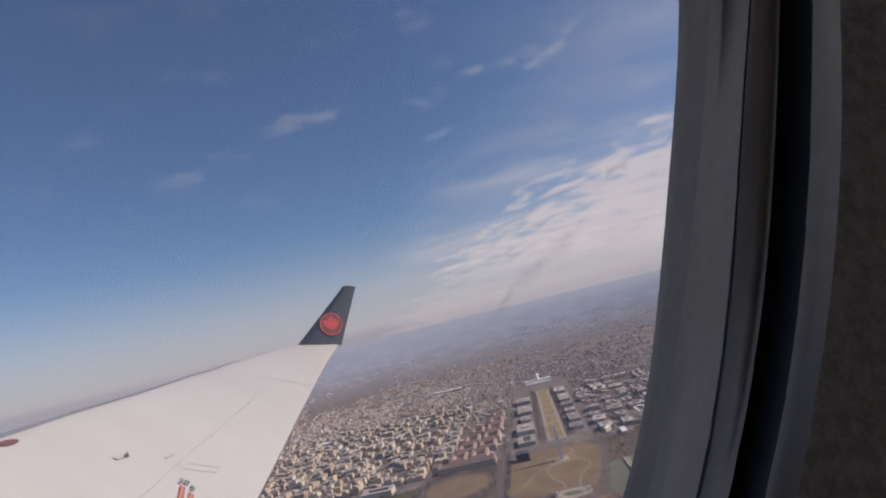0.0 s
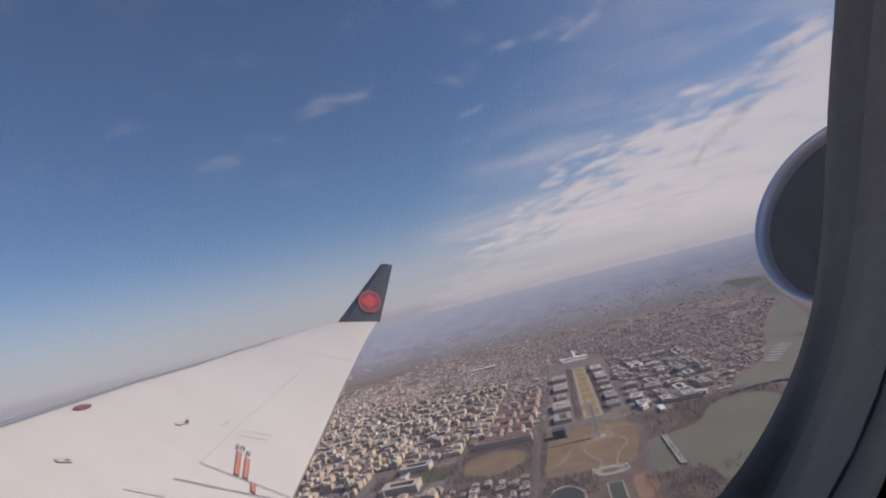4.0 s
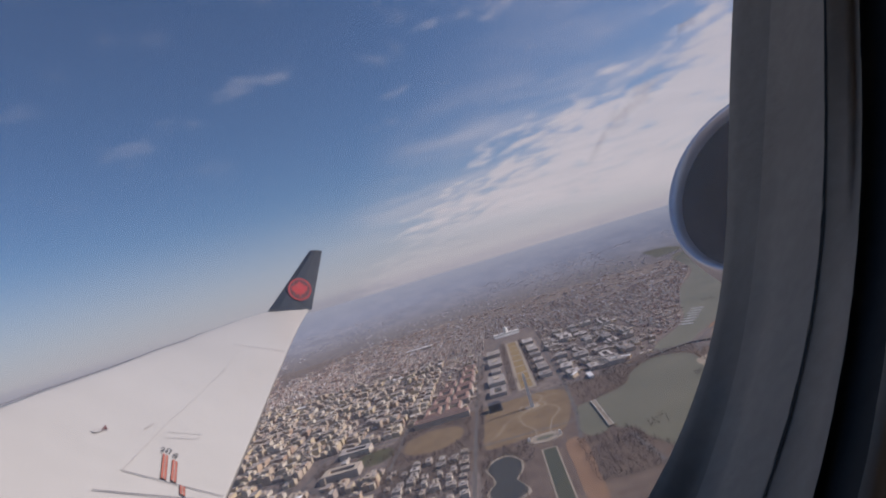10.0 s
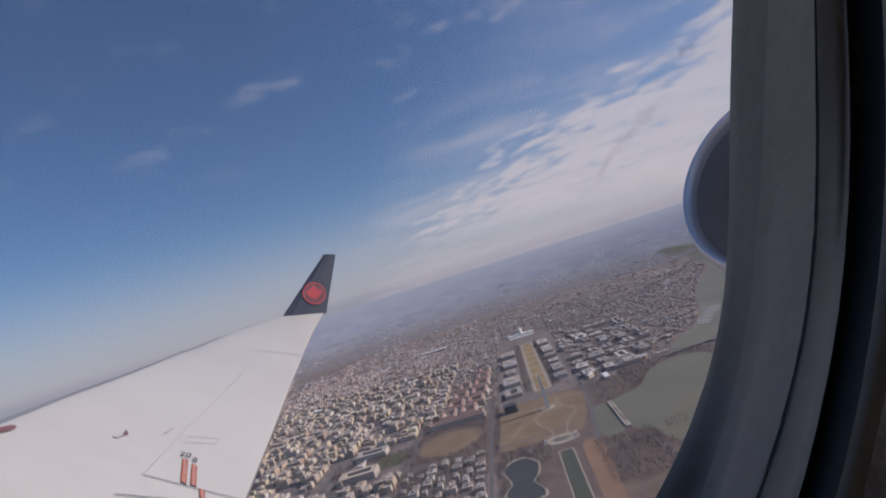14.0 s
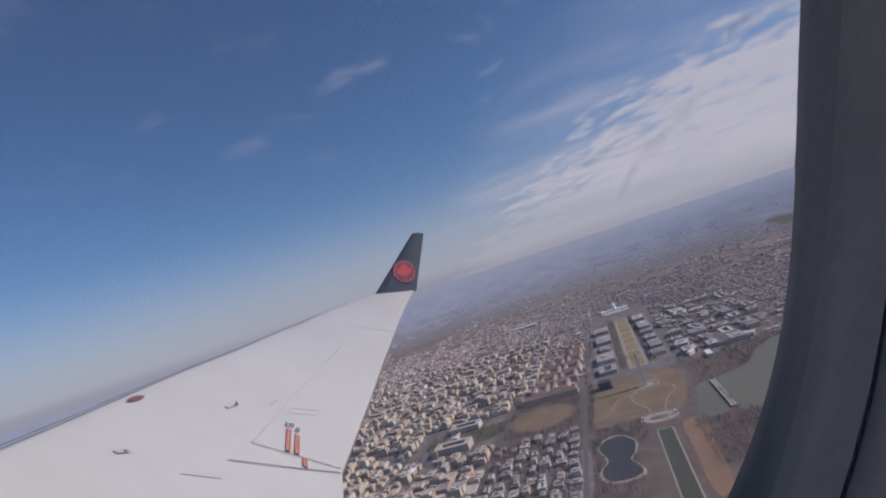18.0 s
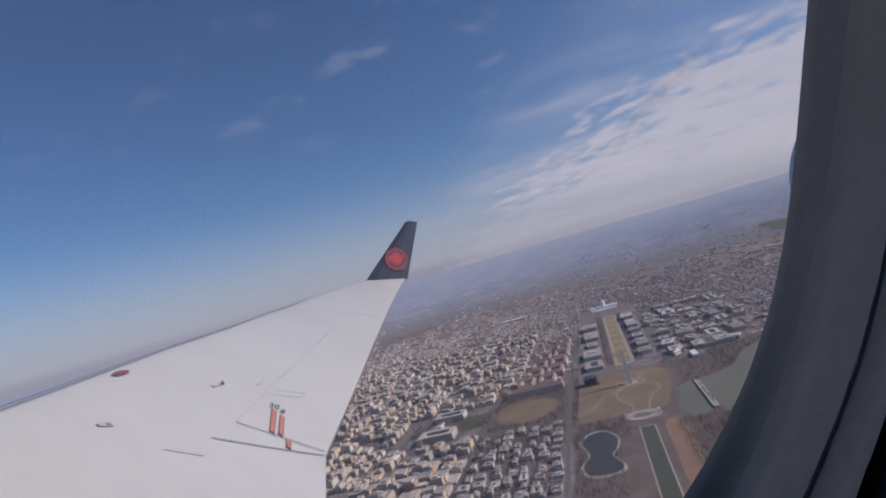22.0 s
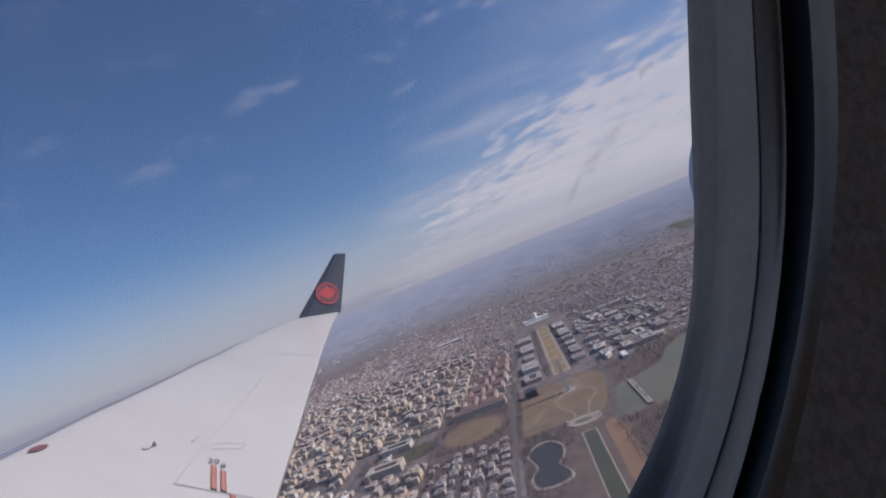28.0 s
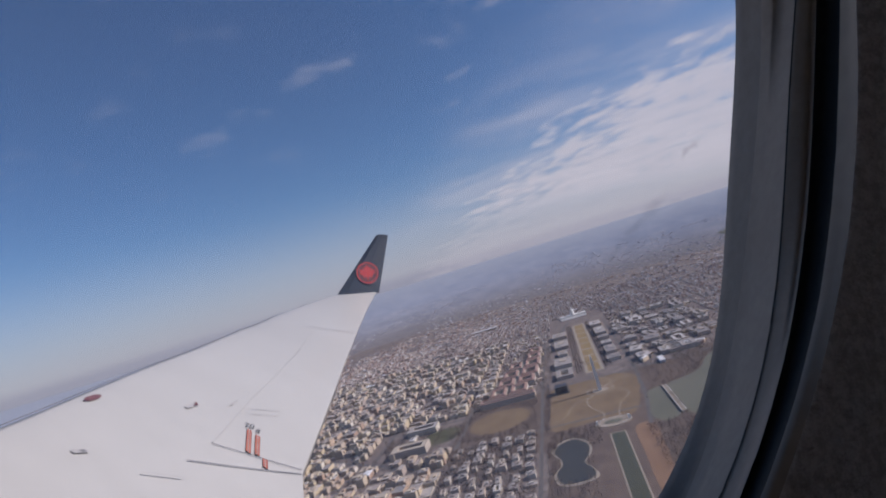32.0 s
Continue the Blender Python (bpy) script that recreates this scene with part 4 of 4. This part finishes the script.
wood("square_trees", "bare trees filling small city squares", [(x + rng.uniform(-48, 48), y + rng.uniform(-40, 40)) for x, y in parks for _ in range(22)])
wood("far_woods", "dark leafless woods of the outer city", [p for p in ((a + rng.uniform(-1, 1) * c, b + rng.uniform(-1, 1) * d) for a, b, c, d in WOODS[:6] + WOODS[7:] for _ in range(330)) if seen(*p) and math.hypot(p[0] * K - E2.x, p[1] * K - E2.y) < FLAT])
# ---- aeroplane ----
def wing_z(x, y):
    """The wing's upper skin, twisted from root to tip."""
    return -1.2721 + 0.0514 * y - 0.8995 * x + 0.0870 * x * y


def along(y, table):
    for (y0, x0), (y1, x1) in zip(table, table[1:]):
        if y <= y1:
            return x0 + (x1 - x0) * (y - y0) / (y1 - y0)
    return table[-1][1]


LE = [(0.3, -0.975), (1.60, -0.845), (1.91, -0.829), (2.21, -0.813), (2.66, -0.790), (3.38, -0.749), (4.57, -0.651), (6.37, -0.481), (8.29, -0.186), (9.90, 0.257), (10.53, 0.557), (10.86, 0.788), (11.05, 0.933)]
TE = [(0.3, 0.118), (3.09, 0.118), (3.62, 0.200), (5.11, 0.438), (6.64, 0.700), (8.71, 1.102), (10.14, 1.438), (11.05, 1.700)]


def build_aeroplane():
    plane = thing("aeroplane", "white swept aeroplane wing with dark winglet and grey jet engine", "aeroplane", m=AIR)
    ys = [0.3, 1.0, 1.6, 1.91, 2.21, 2.66, 3.09, 3.38, 4.57, 6.37, 6.5, 7.4, 8.29, 9.9, 10.53, 10.86, 11.05]
    rings = []
    for y in ys:
        a, b = along(y, LE), along(y, TE)
        ring = []
        for s in (0, 0.02, 0.06, 0.15, 0.3, 0.5, 0.7, 0.85, 0.97, 0.994, 1.0):
            x = a + (b - a) * s
            ring.append((x, y, wing_z(x, y) + 0.012 * math.sin(math.pi * s) - 0.02 * max(0, 1 - s / 0.05)))
        for s in (1.0, 0.7, 0.4, 0.15, 0.04):
            x = a + (b - a) * s
            ring.append((x, y, wing_z(x, y) - 0.015 - 0.22 * (1 - y / 14) * math.sin(math.pi * min(1, s + 0.12) * 0.95)))
        rings.append(ring)
    v, f = loft(rings, cap=True)
    wing = part("wing", v, f, M_WING, plane, "glossy off-white painted wing skin", True)

    def on(x, y, up=0.004):
        return (x, y, wing_z(x, y) + 0.012 * math.sin(math.pi * min(1, max(0, (x - along(y, LE)) / (along(y, TE) - along(y, LE))))) + up)

    def strip(name, p, q, w, mat, label="", up=0.008, n=16):
        p, q = Vector(p), Vector(q)
        d = (q - p).normalized()
        o = Vector((-d.y, d.x)) * w / 2
        v, f = [], []
        for i in range(n + 1):
            c = p.lerp(q, i / n)
            v += [on(c.x + o.x, c.y + o.y, up), on(c.x - o.x, c.y - o.y, up)]
            if i:
                f.append((2 * i - 2, 2 * i, 2 * i + 1, 2 * i - 1))
        return part(name, v, f, mat, wing, label)

    strip("spoiler_seam", (-0.300, 2.789), (0.114, 3.095), 0.006, M_SEAM, "dark sealed seam")
    strip("flap_gap", (-0.357, 2.484), (0.114, 3.043), 0.006, M_SEAM, "dark open flap gap")
    strip("aileron_seam", (0.250, 7.657), (0.942, 7.954), 0.012, M_SEAM, "dark hinge seam", 0.022, 24)
    strip("panel_seam", (-0.300, 2.789), (-0.193, 3.774), 0.0035, M_FAINT, "", 0.014, 24)
    strip("panel_seam", (-0.193, 3.774), (0.408, 8.039), 0.005, M_FAINT, "", 0.014, 24)
    strip("panel_seam", (-0.457, 2.178), (-0.345, 2.308), 0.005, M_FAINT, "", 0.014, 24)
    strip("panel_dash", (-0.003, 5.151), (0.161, 6.175), 0.014, M_FAINT, "", 0.016, 24)
    for x0, y0, x1, y1 in ((-0.167, 3.231, -0.151, 2.917), (-0.121, 3.216, -0.110, 2.946), (-0.071, 2.960, -0.065, 2.853)):
        strip("flap_mark", (x0, y0), (x1, y1), 0.026, M_BLACK, "striped flap gauge mark", 0.006)
        for o in (-0.0068, 0.0068):
            strip("flap_mark_stripe", (x0 + o, y0 - 0.004), (x1 + o, y1 + 0.004), 0.0095, M_ORANGE, "orange-red stripe", 0.009)
        strip("flap_mark_line", (x0, y0 - 0.004), (x1, y1 + 0.004), 0.003, M_FAINT, "pale centre line", 0.010)
    v = [on(-0.739 +0.0130 * math.cos(a) -0.0065 * math.sin(a), 2.586 +0.0630 * math.cos(a) +0.0370 * math.sin(a), 0.006) for a in (2 * math.pi * i / 24 for i in range(24))]
    part("filler_mark", v, [tuple(range(24))], M_DARKRED, wing, "round dark red fuel filler mark")
    strip("lift_decal", (-0.462, 3.056), (-0.432, 3.187), 0.018, M_FAINT, "pale grey decal")
    part("lift_decal_tip", [on(-0.441, 3.127, 0.008), on(-0.422, 3.180, 0.008), on(-0.442, 3.230, 0.008)], [(0, 1, 2)], M_DARKRED, wing, "small dark red arrow tip")
    strip("tick_mark", (-0.288, 3.469), (-0.263, 3.621), 0.010, M_FAINT, "short grey tick")
    strip("sensor_plate", (-0.639, 2.073), (-0.613, 2.133), 0.016, M_FAINT, "small grey sensor plate")
    strip("sensor_plate", (-0.627, 2.103), (-0.617, 2.123), 0.010, M_SEAM, "small dark sensor", 0.008)
    for p, q in (((-0.182, 3.591), (-0.018, 3.828)), ((-0.018, 3.828), (-0.035, 3.705)), ((-0.035, 3.705), (-0.192, 3.472))):
        strip("hatch_outline", p, q, 0.0025, M_SEAM, "thin printed outline")
    for word, x, y, size in (("20", -0.197, 3.229, 0.054), ("8", -0.136, 3.237, 0.050)):
        curve = bpy.data.curves.new("digits", "FONT")
        curve.body, curve.size = word, size
        tmp = bpy.data.objects.new("digits", curve)
        me = bpy.data.meshes.new_from_object(tmp)
        bpy.data.objects.remove(tmp)
        for vert in me.vertices:
            vert.co = Vector(on(x + vert.co.x, y + vert.co.y * 1.9 + vert.co.x * 0.9, 0.010))
        me.materials.clear()
        me.materials.append(M_BLACK)
        link("digits", me, wing, None, "small black printed flap angle")
    # dark edge of the de-icing strip along the leading edge
    rings = []
    for i in range(41):
        y = 0.4 + 9.6 * i / 40
        x = along(y, LE)
        r = 0.0012 + 0.00024 * y
        rings.append([(x + r * math.cos(a), y, wing_z(x, y) - 0.012 + r * math.sin(a)) for a in (k * math.pi / 3 for k in range(6))])
    part("leading_edge_strip", *loft(rings), M_SEAM, wing, "dark thin leading edge strip", True)
    # winglet
    a, b, c, d = Vector((0.918, 10.928, -0.665)), Vector((1.756, 11.03, -0.618)), Vector((1.984, 11.44, 0.566)), Vector((1.726, 11.409, 0.556))
    nrm = (b - a).cross(d - a).normalized()
    rings = []
    for s in (0, 0.25, 0.5, 0.75, 1.0):
        p, q = a.lerp(d, s), b.lerp(c, s)
        rings.append([p + nrm * 0.0, p.lerp(q, 0.3) - nrm * 0.02, q, p.lerp(q, 0.5) + nrm * 0.05, p.lerp(q, 0.2) + nrm * 0.045])
    v, f = loft(rings, cap=True)
    let = part("winglet", v, f, M_NAVY, plane, "dark navy painted winglet")
    nn = nrm if nrm.y < 0 else -nrm
    mid = Vector((1.513, 11.124, -0.242)) + nn * 0.062
    ex = (b - a).normalized()
    ey = nn.cross(ex).normalized()
    if ey.z < 0:
        ey = -ey
    disc = lambda r, up: [mid + nn * up + (ex * math.cos(t) + ey * math.sin(t)) * r for t in (2 * math.pi * i / 40 for i in range(40))]
    part("roundel", disc(0.205, 0.0), [tuple(range(40))], M_ROUNDEL, let, "dark red round emblem field")
    part("roundel_ring", *loft([disc(0.224, 0.004), disc(0.200, 0.004)]), M_RED, let, "bright red ring")
    half = [(0.0, 0.17), (0.035, 0.105), (0.075, 0.12), (0.062, 0.045), (0.10, 0.085), (0.118, 0.06), (0.165, 0.062), (0.145, 0.015), (0.155, -0.01), (0.085, -0.07), (0.09, -0.10), (0.012, -0.088), (0.012, -0.15)]
    leaf = half + [(-x, y) for x, y in half[:0:-1]]
    part("emblem", [mid + nn * 0.006 + ex * x + ey * y for x, y in leaf], [tuple(range(len(leaf)))], M_RED, let, "bright red pointed emblem")
    # engine
    axis = Vector((0.92, 0.093, -0.216)).normalized()
    side = axis.cross(Vector((0, 0, 1))).normalized()
    top = side.cross(axis)
    centre = Vector((3.451, 2.755, 0.708))

    GIRTH = 1.042

    def turned(profile, n=48):
        return loft([[centre + axis * x + (side * math.cos(t) + top * math.sin(t)) * r * GIRTH for t in (2 * math.pi * i / n for i in range(n))] for x, r in profile])

    eng = part("engine", *turned([(0.16, 0.715), (0.4, 0.75), (1.0, 0.78), (2.0, 0.74), (2.8, 0.55)]), M_NACELLE, plane, "grey-white jet engine nacelle", True)
    part("inlet_lip", *turned([(0.16, 0.715), (0.06, 0.69), (0.01, 0.665), (0.0, 0.65), (0.015, 0.632), (0.06, 0.617), (0.10, 0.612)]), M_LIP, eng, "polished bare metal inlet lip", True)
    part("inlet_duct", *turned([(0.10, 0.612), (0.5, 0.612), (0.9, 0.62), (0.9, 0.02)]), M_INLET, eng, "dark inlet duct", True)
    part("spinner", *turned([(0.55, 0.01), (0.6, 0.07), (0.72, 0.14), (0.9, 0.19)], 24), M_SEAL, eng, "dark fan spinner", True)
    for i in range(22):
        t = 2 * math.pi * i / 22
        u, w = side * math.cos(t) + top * math.sin(t), side * -math.sin(t) + top * math.cos(t)
        v = [centre + axis * (0.82 + x) + (u * r + w * o) * GIRTH for x, r, o in ((0, 0.17, -0.02), (0.06, 0.17, 0.03), (0.07, 0.6, 0.07), (-0.02, 0.6, -0.06))]
        part("fan_blade", v, [(0, 1, 2, 3)], M_INLET, eng)


    def hull(x0, x1, tip):
        rings = []
        for i in range(9):
            s = i / 8
            k = math.sqrt(max(0.0, 1 - (s * tip) ** 2.4))
            rings.append([(x0 + (x1 - x0) * s, -0.815 + 1.0 * k * math.copysign(abs(math.cos(t)) ** 0.5, math.cos(t)), 0.2 + 0.95 * k * math.copysign(abs(math.sin(t)) ** 0.5, math.sin(t))) for t in (2 * math.pi * j / 40 for j in range(40))])
        return loft(rings, cap=True)
    part("fuselage_nose", *hull(-1.76, -6.2, 0.93), M_WING, plane, "plain white fuselage", True)
    part("fuselage_tail", *hull(1.40, 7.6, 0.90), M_WING, plane, "plain white fuselage", True)
    belly = [[(x, y, z) for x, z in ((a, -0.72), (a + 0.1, -1.25 + 0.05 * abs(y + 0.8)), (b - 0.1, -1.62 + 0.05 * abs(y + 0.8)), (b, -0.72))] for y, a, b in ((-1.95, -0.9, 0.7), (-1.5, -1.4, 1.3), (-0.2, -1.4, 1.3), (0.36, -0.95, 0.4))]
    part("belly_fairing", *loft(belly, cap=True), M_WING, plane, "plain white wing root fairing")
    part("pylon", *loft([[(4.0, y, 0.62), (4.3, y, 0.74), (5.6, y, 0.6), (6.0, y, 0.5), (5.4, y, 0.46), (4.3, y, 0.5)] for y in (0.05, 2.6)], cap=True), M_NACELLE, plane, "plain white engine pylon")


build_aeroplane()


# ---- cabin wall and window ----
WX, WZ, WY = -0.05, -0.02, 0.1573
# the aft edges of the opening and of each bead round it, in centimetres: x and then y as powers of the height
BEADS = (
    ((15.348, 2.481, -3.673, 3.364, -3.214, 0.213), (15.432, 1.743, -2.711)),
    ((14.869, 2.563, -3.229, 1.996, -2.186, 0.088), (14.164, 1.188, -2.130)),
    ((14.186, 2.979, -3.400, 3.139, -1.590, 0.187), (12.439, 1.630, -1.284)),
    ((14.213, 4.123, -4.086, 2.242, -1.002, 0.265), (11.848, 2.174, -1.461)),
    ((14.165, 4.555, -4.410, 2.014, -0.640, 0.300), (11.232, 2.193, -1.318)),
    ((14.149, 4.037, -4.509, 1.001, -0.597, 0.238), (10.801, 1.508, -1.279)),
)


def bead_x(i, z):
    return 0.01 * sum(c * (10 * z + 0.7) ** k for k, c in enumerate(BEADS[i][0]))


def bead_y(i, z):
    return 0.01 * sum(c * (10 * z + 0.7) ** k for k, c in enumerate(BEADS[i][1]))


def between(i, j, t, grow=0.0, deep=0.0, n=60):
    """A closed outline round the window, between two beads: the bulging aft edge, then the plain rounded rest."""
    lo, hi = -0.138, 0.034
    x_at = lambda z: bead_x(i, z) * (1 - t) + bead_x(j, z) * t

    def y_at(z):
        z = min(max(z, lo), hi)
        return bead_y(i, z) * (1 - t) + bead_y(j, z) * t - deep
    out = [(x_at(z), z) for z in (lo + (hi - lo) * q / (n - 1) for q in range(n))]
    (xb, zb), (xt, zt) = out[0], out[-1]
    for q in range(1, 9):
        a = math.pi / 2 * q / 8
        out.append((xt - 0.06 + 0.06 * math.cos(a), zt + 0.06 * math.sin(a)))
    for q in range(9):
        a = math.pi / 2 * (1 + q / 8)
        out.append((-0.22 + 0.08 * math.cos(a), zt - 0.02 + 0.08 * math.sin(a)))
    low = zb - 0.03
    for q in range(9):
        a = math.pi * (1 + q / 16)
        out.append((-0.22 + 0.08 * math.cos(a), low + 0.08 + 0.08 * math.sin(a)))
    # the lower edge runs back up into the bulge
    d = Vector((out[0][0] - out[1][0], out[0][1] - out[1][1])).normalized() * 0.03
    p0, p1, p2, p3 = Vector((-0.18, low)), Vector((-0.05, low)), Vector((xb, zb)) + d, Vector((xb, zb))
    for q in range(1, 10):
        k = q / 10
        p = p0 * (1 - k) ** 3 + 3 * p1 * k * (1 - k) ** 2 + 3 * p2 * k * k * (1 - k) + p3 * k ** 3
        out.append((p.x, p.y))
    wide, m = [], len(out)
    for q, (x, z) in enumerate(out):
        (xa, za), (xc, zc) = out[q - 1], out[(q + 1) % m]
        h = math.hypot(xc - xa, zc - za) or 1.0
        wide.append((x + grow * (zc - za) / h, y_at(z), z - grow * (xc - xa) / h))
    return wide


def bead(i, grow=0.0, deep=0.0):
    return between(i, i, 0.0, grow, deep)


def slant(z):
    """The sidewall leans outwards with its height."""
    return 0.1131 + 0.13 * z


def build_cabin():
    win = thing("window_1", "rounded aeroplane cabin window in grey plastic surround", "window", kind="structure", m=AIR)
    part("outer_seal", *loft([bead(0, 0.016, -0.012), bead(0, 0.008, -0.004), bead(0), between(0, 1, 0.25, 0.0, 0.0006), between(0, 1, 0.55, 0.0002, 0.0002), between(0, 1, 0.80, 0.0004, -0.0006), between(0, 1, 0.93, 0.0003, -0.0005), bead(1)]), M_SEAL, win, "dark rubber seal", True)
    part("reveal", *loft([bead(1), between(1, 2, 0.04, -0.0002, 0.0010), between(1, 2, 0.16, 0.0, 0.0013), between(1, 2, 0.30, 0.0, 0.0009), between(1, 2, 0.37, 0.0003, 0.0001), between(1, 2, 0.7, 0.0, 0.0003), bead(2)]), M_REVEAL, win, "grey plastic reveal", True)
    part("groove", *loft([between(1, 2, 0.975, -0.0002, 0.0004), between(1, 2, 0.99, -0.0001, 0.0003), between(2, 3, 0.03, -0.0002, 0.0004)]), M_GAP, win, "fine dark joint", True)
    part("inner_frame", *loft([bead(2), between(2, 3, 0.035, -0.0001, 0.0007), between(2, 3, 0.08, 0.0, 0.0009), between(2, 3, 0.45, 0.0, 0.0008), between(2, 3, 0.75, 0.0, 0.0002), between(2, 3, 0.92, 0.0003, -0.0008), bead(3)]), M_FRAME, win, "grey plastic frame", True)
    part("shade_slot", *loft([bead(3), between(3, 4, 0.25, 0.002, -0.002), between(3, 4, 0.8, 0.002, -0.002), bead(4)]), M_GAP, win, "black window shade slot", True)
    part("trim", *loft([bead(4), between(4, 5, 0.10, -0.0002, 0.0008), between(4, 5, 0.22, 0.0, 0.0010), between(4, 5, 0.6, 0.0, 0.0004), bead(5)]), M_TRIM, win, "grey plastic trim", True)
    v = bead(0, 0.012, -0.008)
    pane = part("pane", v, [tuple(range(len(v)))], M_PANE, win, "clear slightly smeared pane")
    pane.visible_shadow = False
    # greasy streaks on the inner face, fading to their edges
    for x0, z0, x1, z1, w in ((0.140, -0.045, 0.116, -0.074, 0.0020), (0.149, -0.031, 0.143, -0.040, 0.0012)):
        n, v, f, fade = 14, [], [], []
        for i in range(n + 1):
            t = i / n
            x, z = x0 + (x1 - x0) * t + 0.0012 * math.sin(7 * t), z0 + (z1 - z0) * t
            k = w * (0.35 + 0.65 * math.sin(math.pi * min(1, t + 0.1))) * (1 + 0.4 * math.sin(23 * t))
            for o in (-1.0, -0.4, 0.1, 0.5, 1.0):
                zz = z + o * k * 0.7
                v.append((x - o * k, WY + 0.002, zz))
                fade.append((1 - abs(o)) * math.sin(math.pi * t))
            if i:
                for j in range(4):
                    a = 5 * i + j
                    f.append((a - 5, a - 4, a + 1, a))
        ob = part("smear", v, f, M_SMEAR, win, "faint grey greasy streak")
        ob.visible_shadow = False
        ob.data.attributes.new("film", "FLOAT", "POINT").data.foreach_set("value", fade)

    # sidewall panel with the opening
    def frame_ring(w, h, out_by=0.0):
        out = []
        for px, _, pz in bead(0):
            c, s = px - WX, pz - WZ
            k = 1 / max(abs(c) / w, abs(s) / h)
            out.append((WX + c * k, slant(WZ + s * k) + out_by, WZ + s * k))
        return out
    v, f = loft([bead(5), bead(5, 0.0005, 0.0004), bead(5, 0.012, 0.0018), bead(5, 0.07, 0.0030), frame_ring(1.5, 0.9)])
    tagged(link("wall_sidewall", mesh("wall_sidewall", v, f, M_CABIN, True), None, AIR), "dark grained plastic cabin sidewall panel", "wall", kind="structure")
    v, f = loft([bead(0, 0.016, -0.012), frame_ring(1.55, 0.95, 0.06)])
    tagged(link("wall_fuselage", mesh("wall_fuselage", v, f, M_WING, True), None, AIR), "white outer fuselage skin", "wall", kind="structure")
    y1, r, q = -1.8, 0.9, 1.5
    lo, hi = slant(WZ - r), slant(WZ + r)
    for name, quad, cat in (("ceiling", [(-q, hi, r), (q, hi, r), (q, y1, r), (-q, y1, r)], "ceiling"), ("floor", [(-q, lo, -r), (q, lo, -r), (q, y1, -r), (-q, y1, -r)], "floor"),
                            ("wall_forward", [(-q, lo, -r), (-q, hi, r), (-q, y1, r), (-q, y1, -r)], "wall"), ("wall_aft", [(q, lo, -r), (q, hi, r), (q, y1, r), (q, y1, -r)], "wall")):
        quad = [(x + WX, y, z + WZ) for x, y, z in quad]
        c = sum((Vector(p) for p in quad), Vector()) / 4
        v = [Vector(p) for p in quad]
        nrm = (v[1] - v[0]).cross(v[2] - v[0]).normalized()
        if nrm.dot(c - Vector((WX, -0.8, WZ))) < 0:
            nrm = -nrm
        v2, f2 = loft([v, [p + nrm * 0.03 for p in v]], cap=True)
        tagged(link(name, mesh(name, v2, f2, M_CABIN), None, AIR), "plain dark grey cabin lining", cat, kind="structure")

    # unseen far side of the cabin, its large window openings added for light
    def hole(cx, y):
        return [(cx + 0.20 * math.copysign(abs(math.cos(t)) ** 0.7, math.cos(t)), y, WZ + 0.06 + 0.26 * math.copysign(abs(math.sin(t)) ** 0.7, math.sin(t))) for t in (2 * math.pi * i / 32 for i in range(32))]

    def cell(cx, y, w):
        out = []
        for i in range(32):
            c, s = math.cos(2 * math.pi * i / 32), math.sin(2 * math.pi * i / 32)
            k = 1 / max(abs(c) / w, abs(s) / r)
            out.append((cx + c * k, y, WZ + s * k))
        return out
    panels = [loft([cell(WX + k * 0.6, y1, 0.3), hole(WX + k * 0.6, y1), hole(WX + k * 0.6, y1 - 0.05), cell(WX + k * 0.6, y1 - 0.05, 0.3)]) for k in (-2, -1, 0, 1, 2)]
    tagged(link("wall_far_side", mesh("wall_far_side", *joined(panels), M_CABIN), None, AIR), "unseen grey cabin lining with window openings added for light", "wall", kind="structure")


build_cabin()
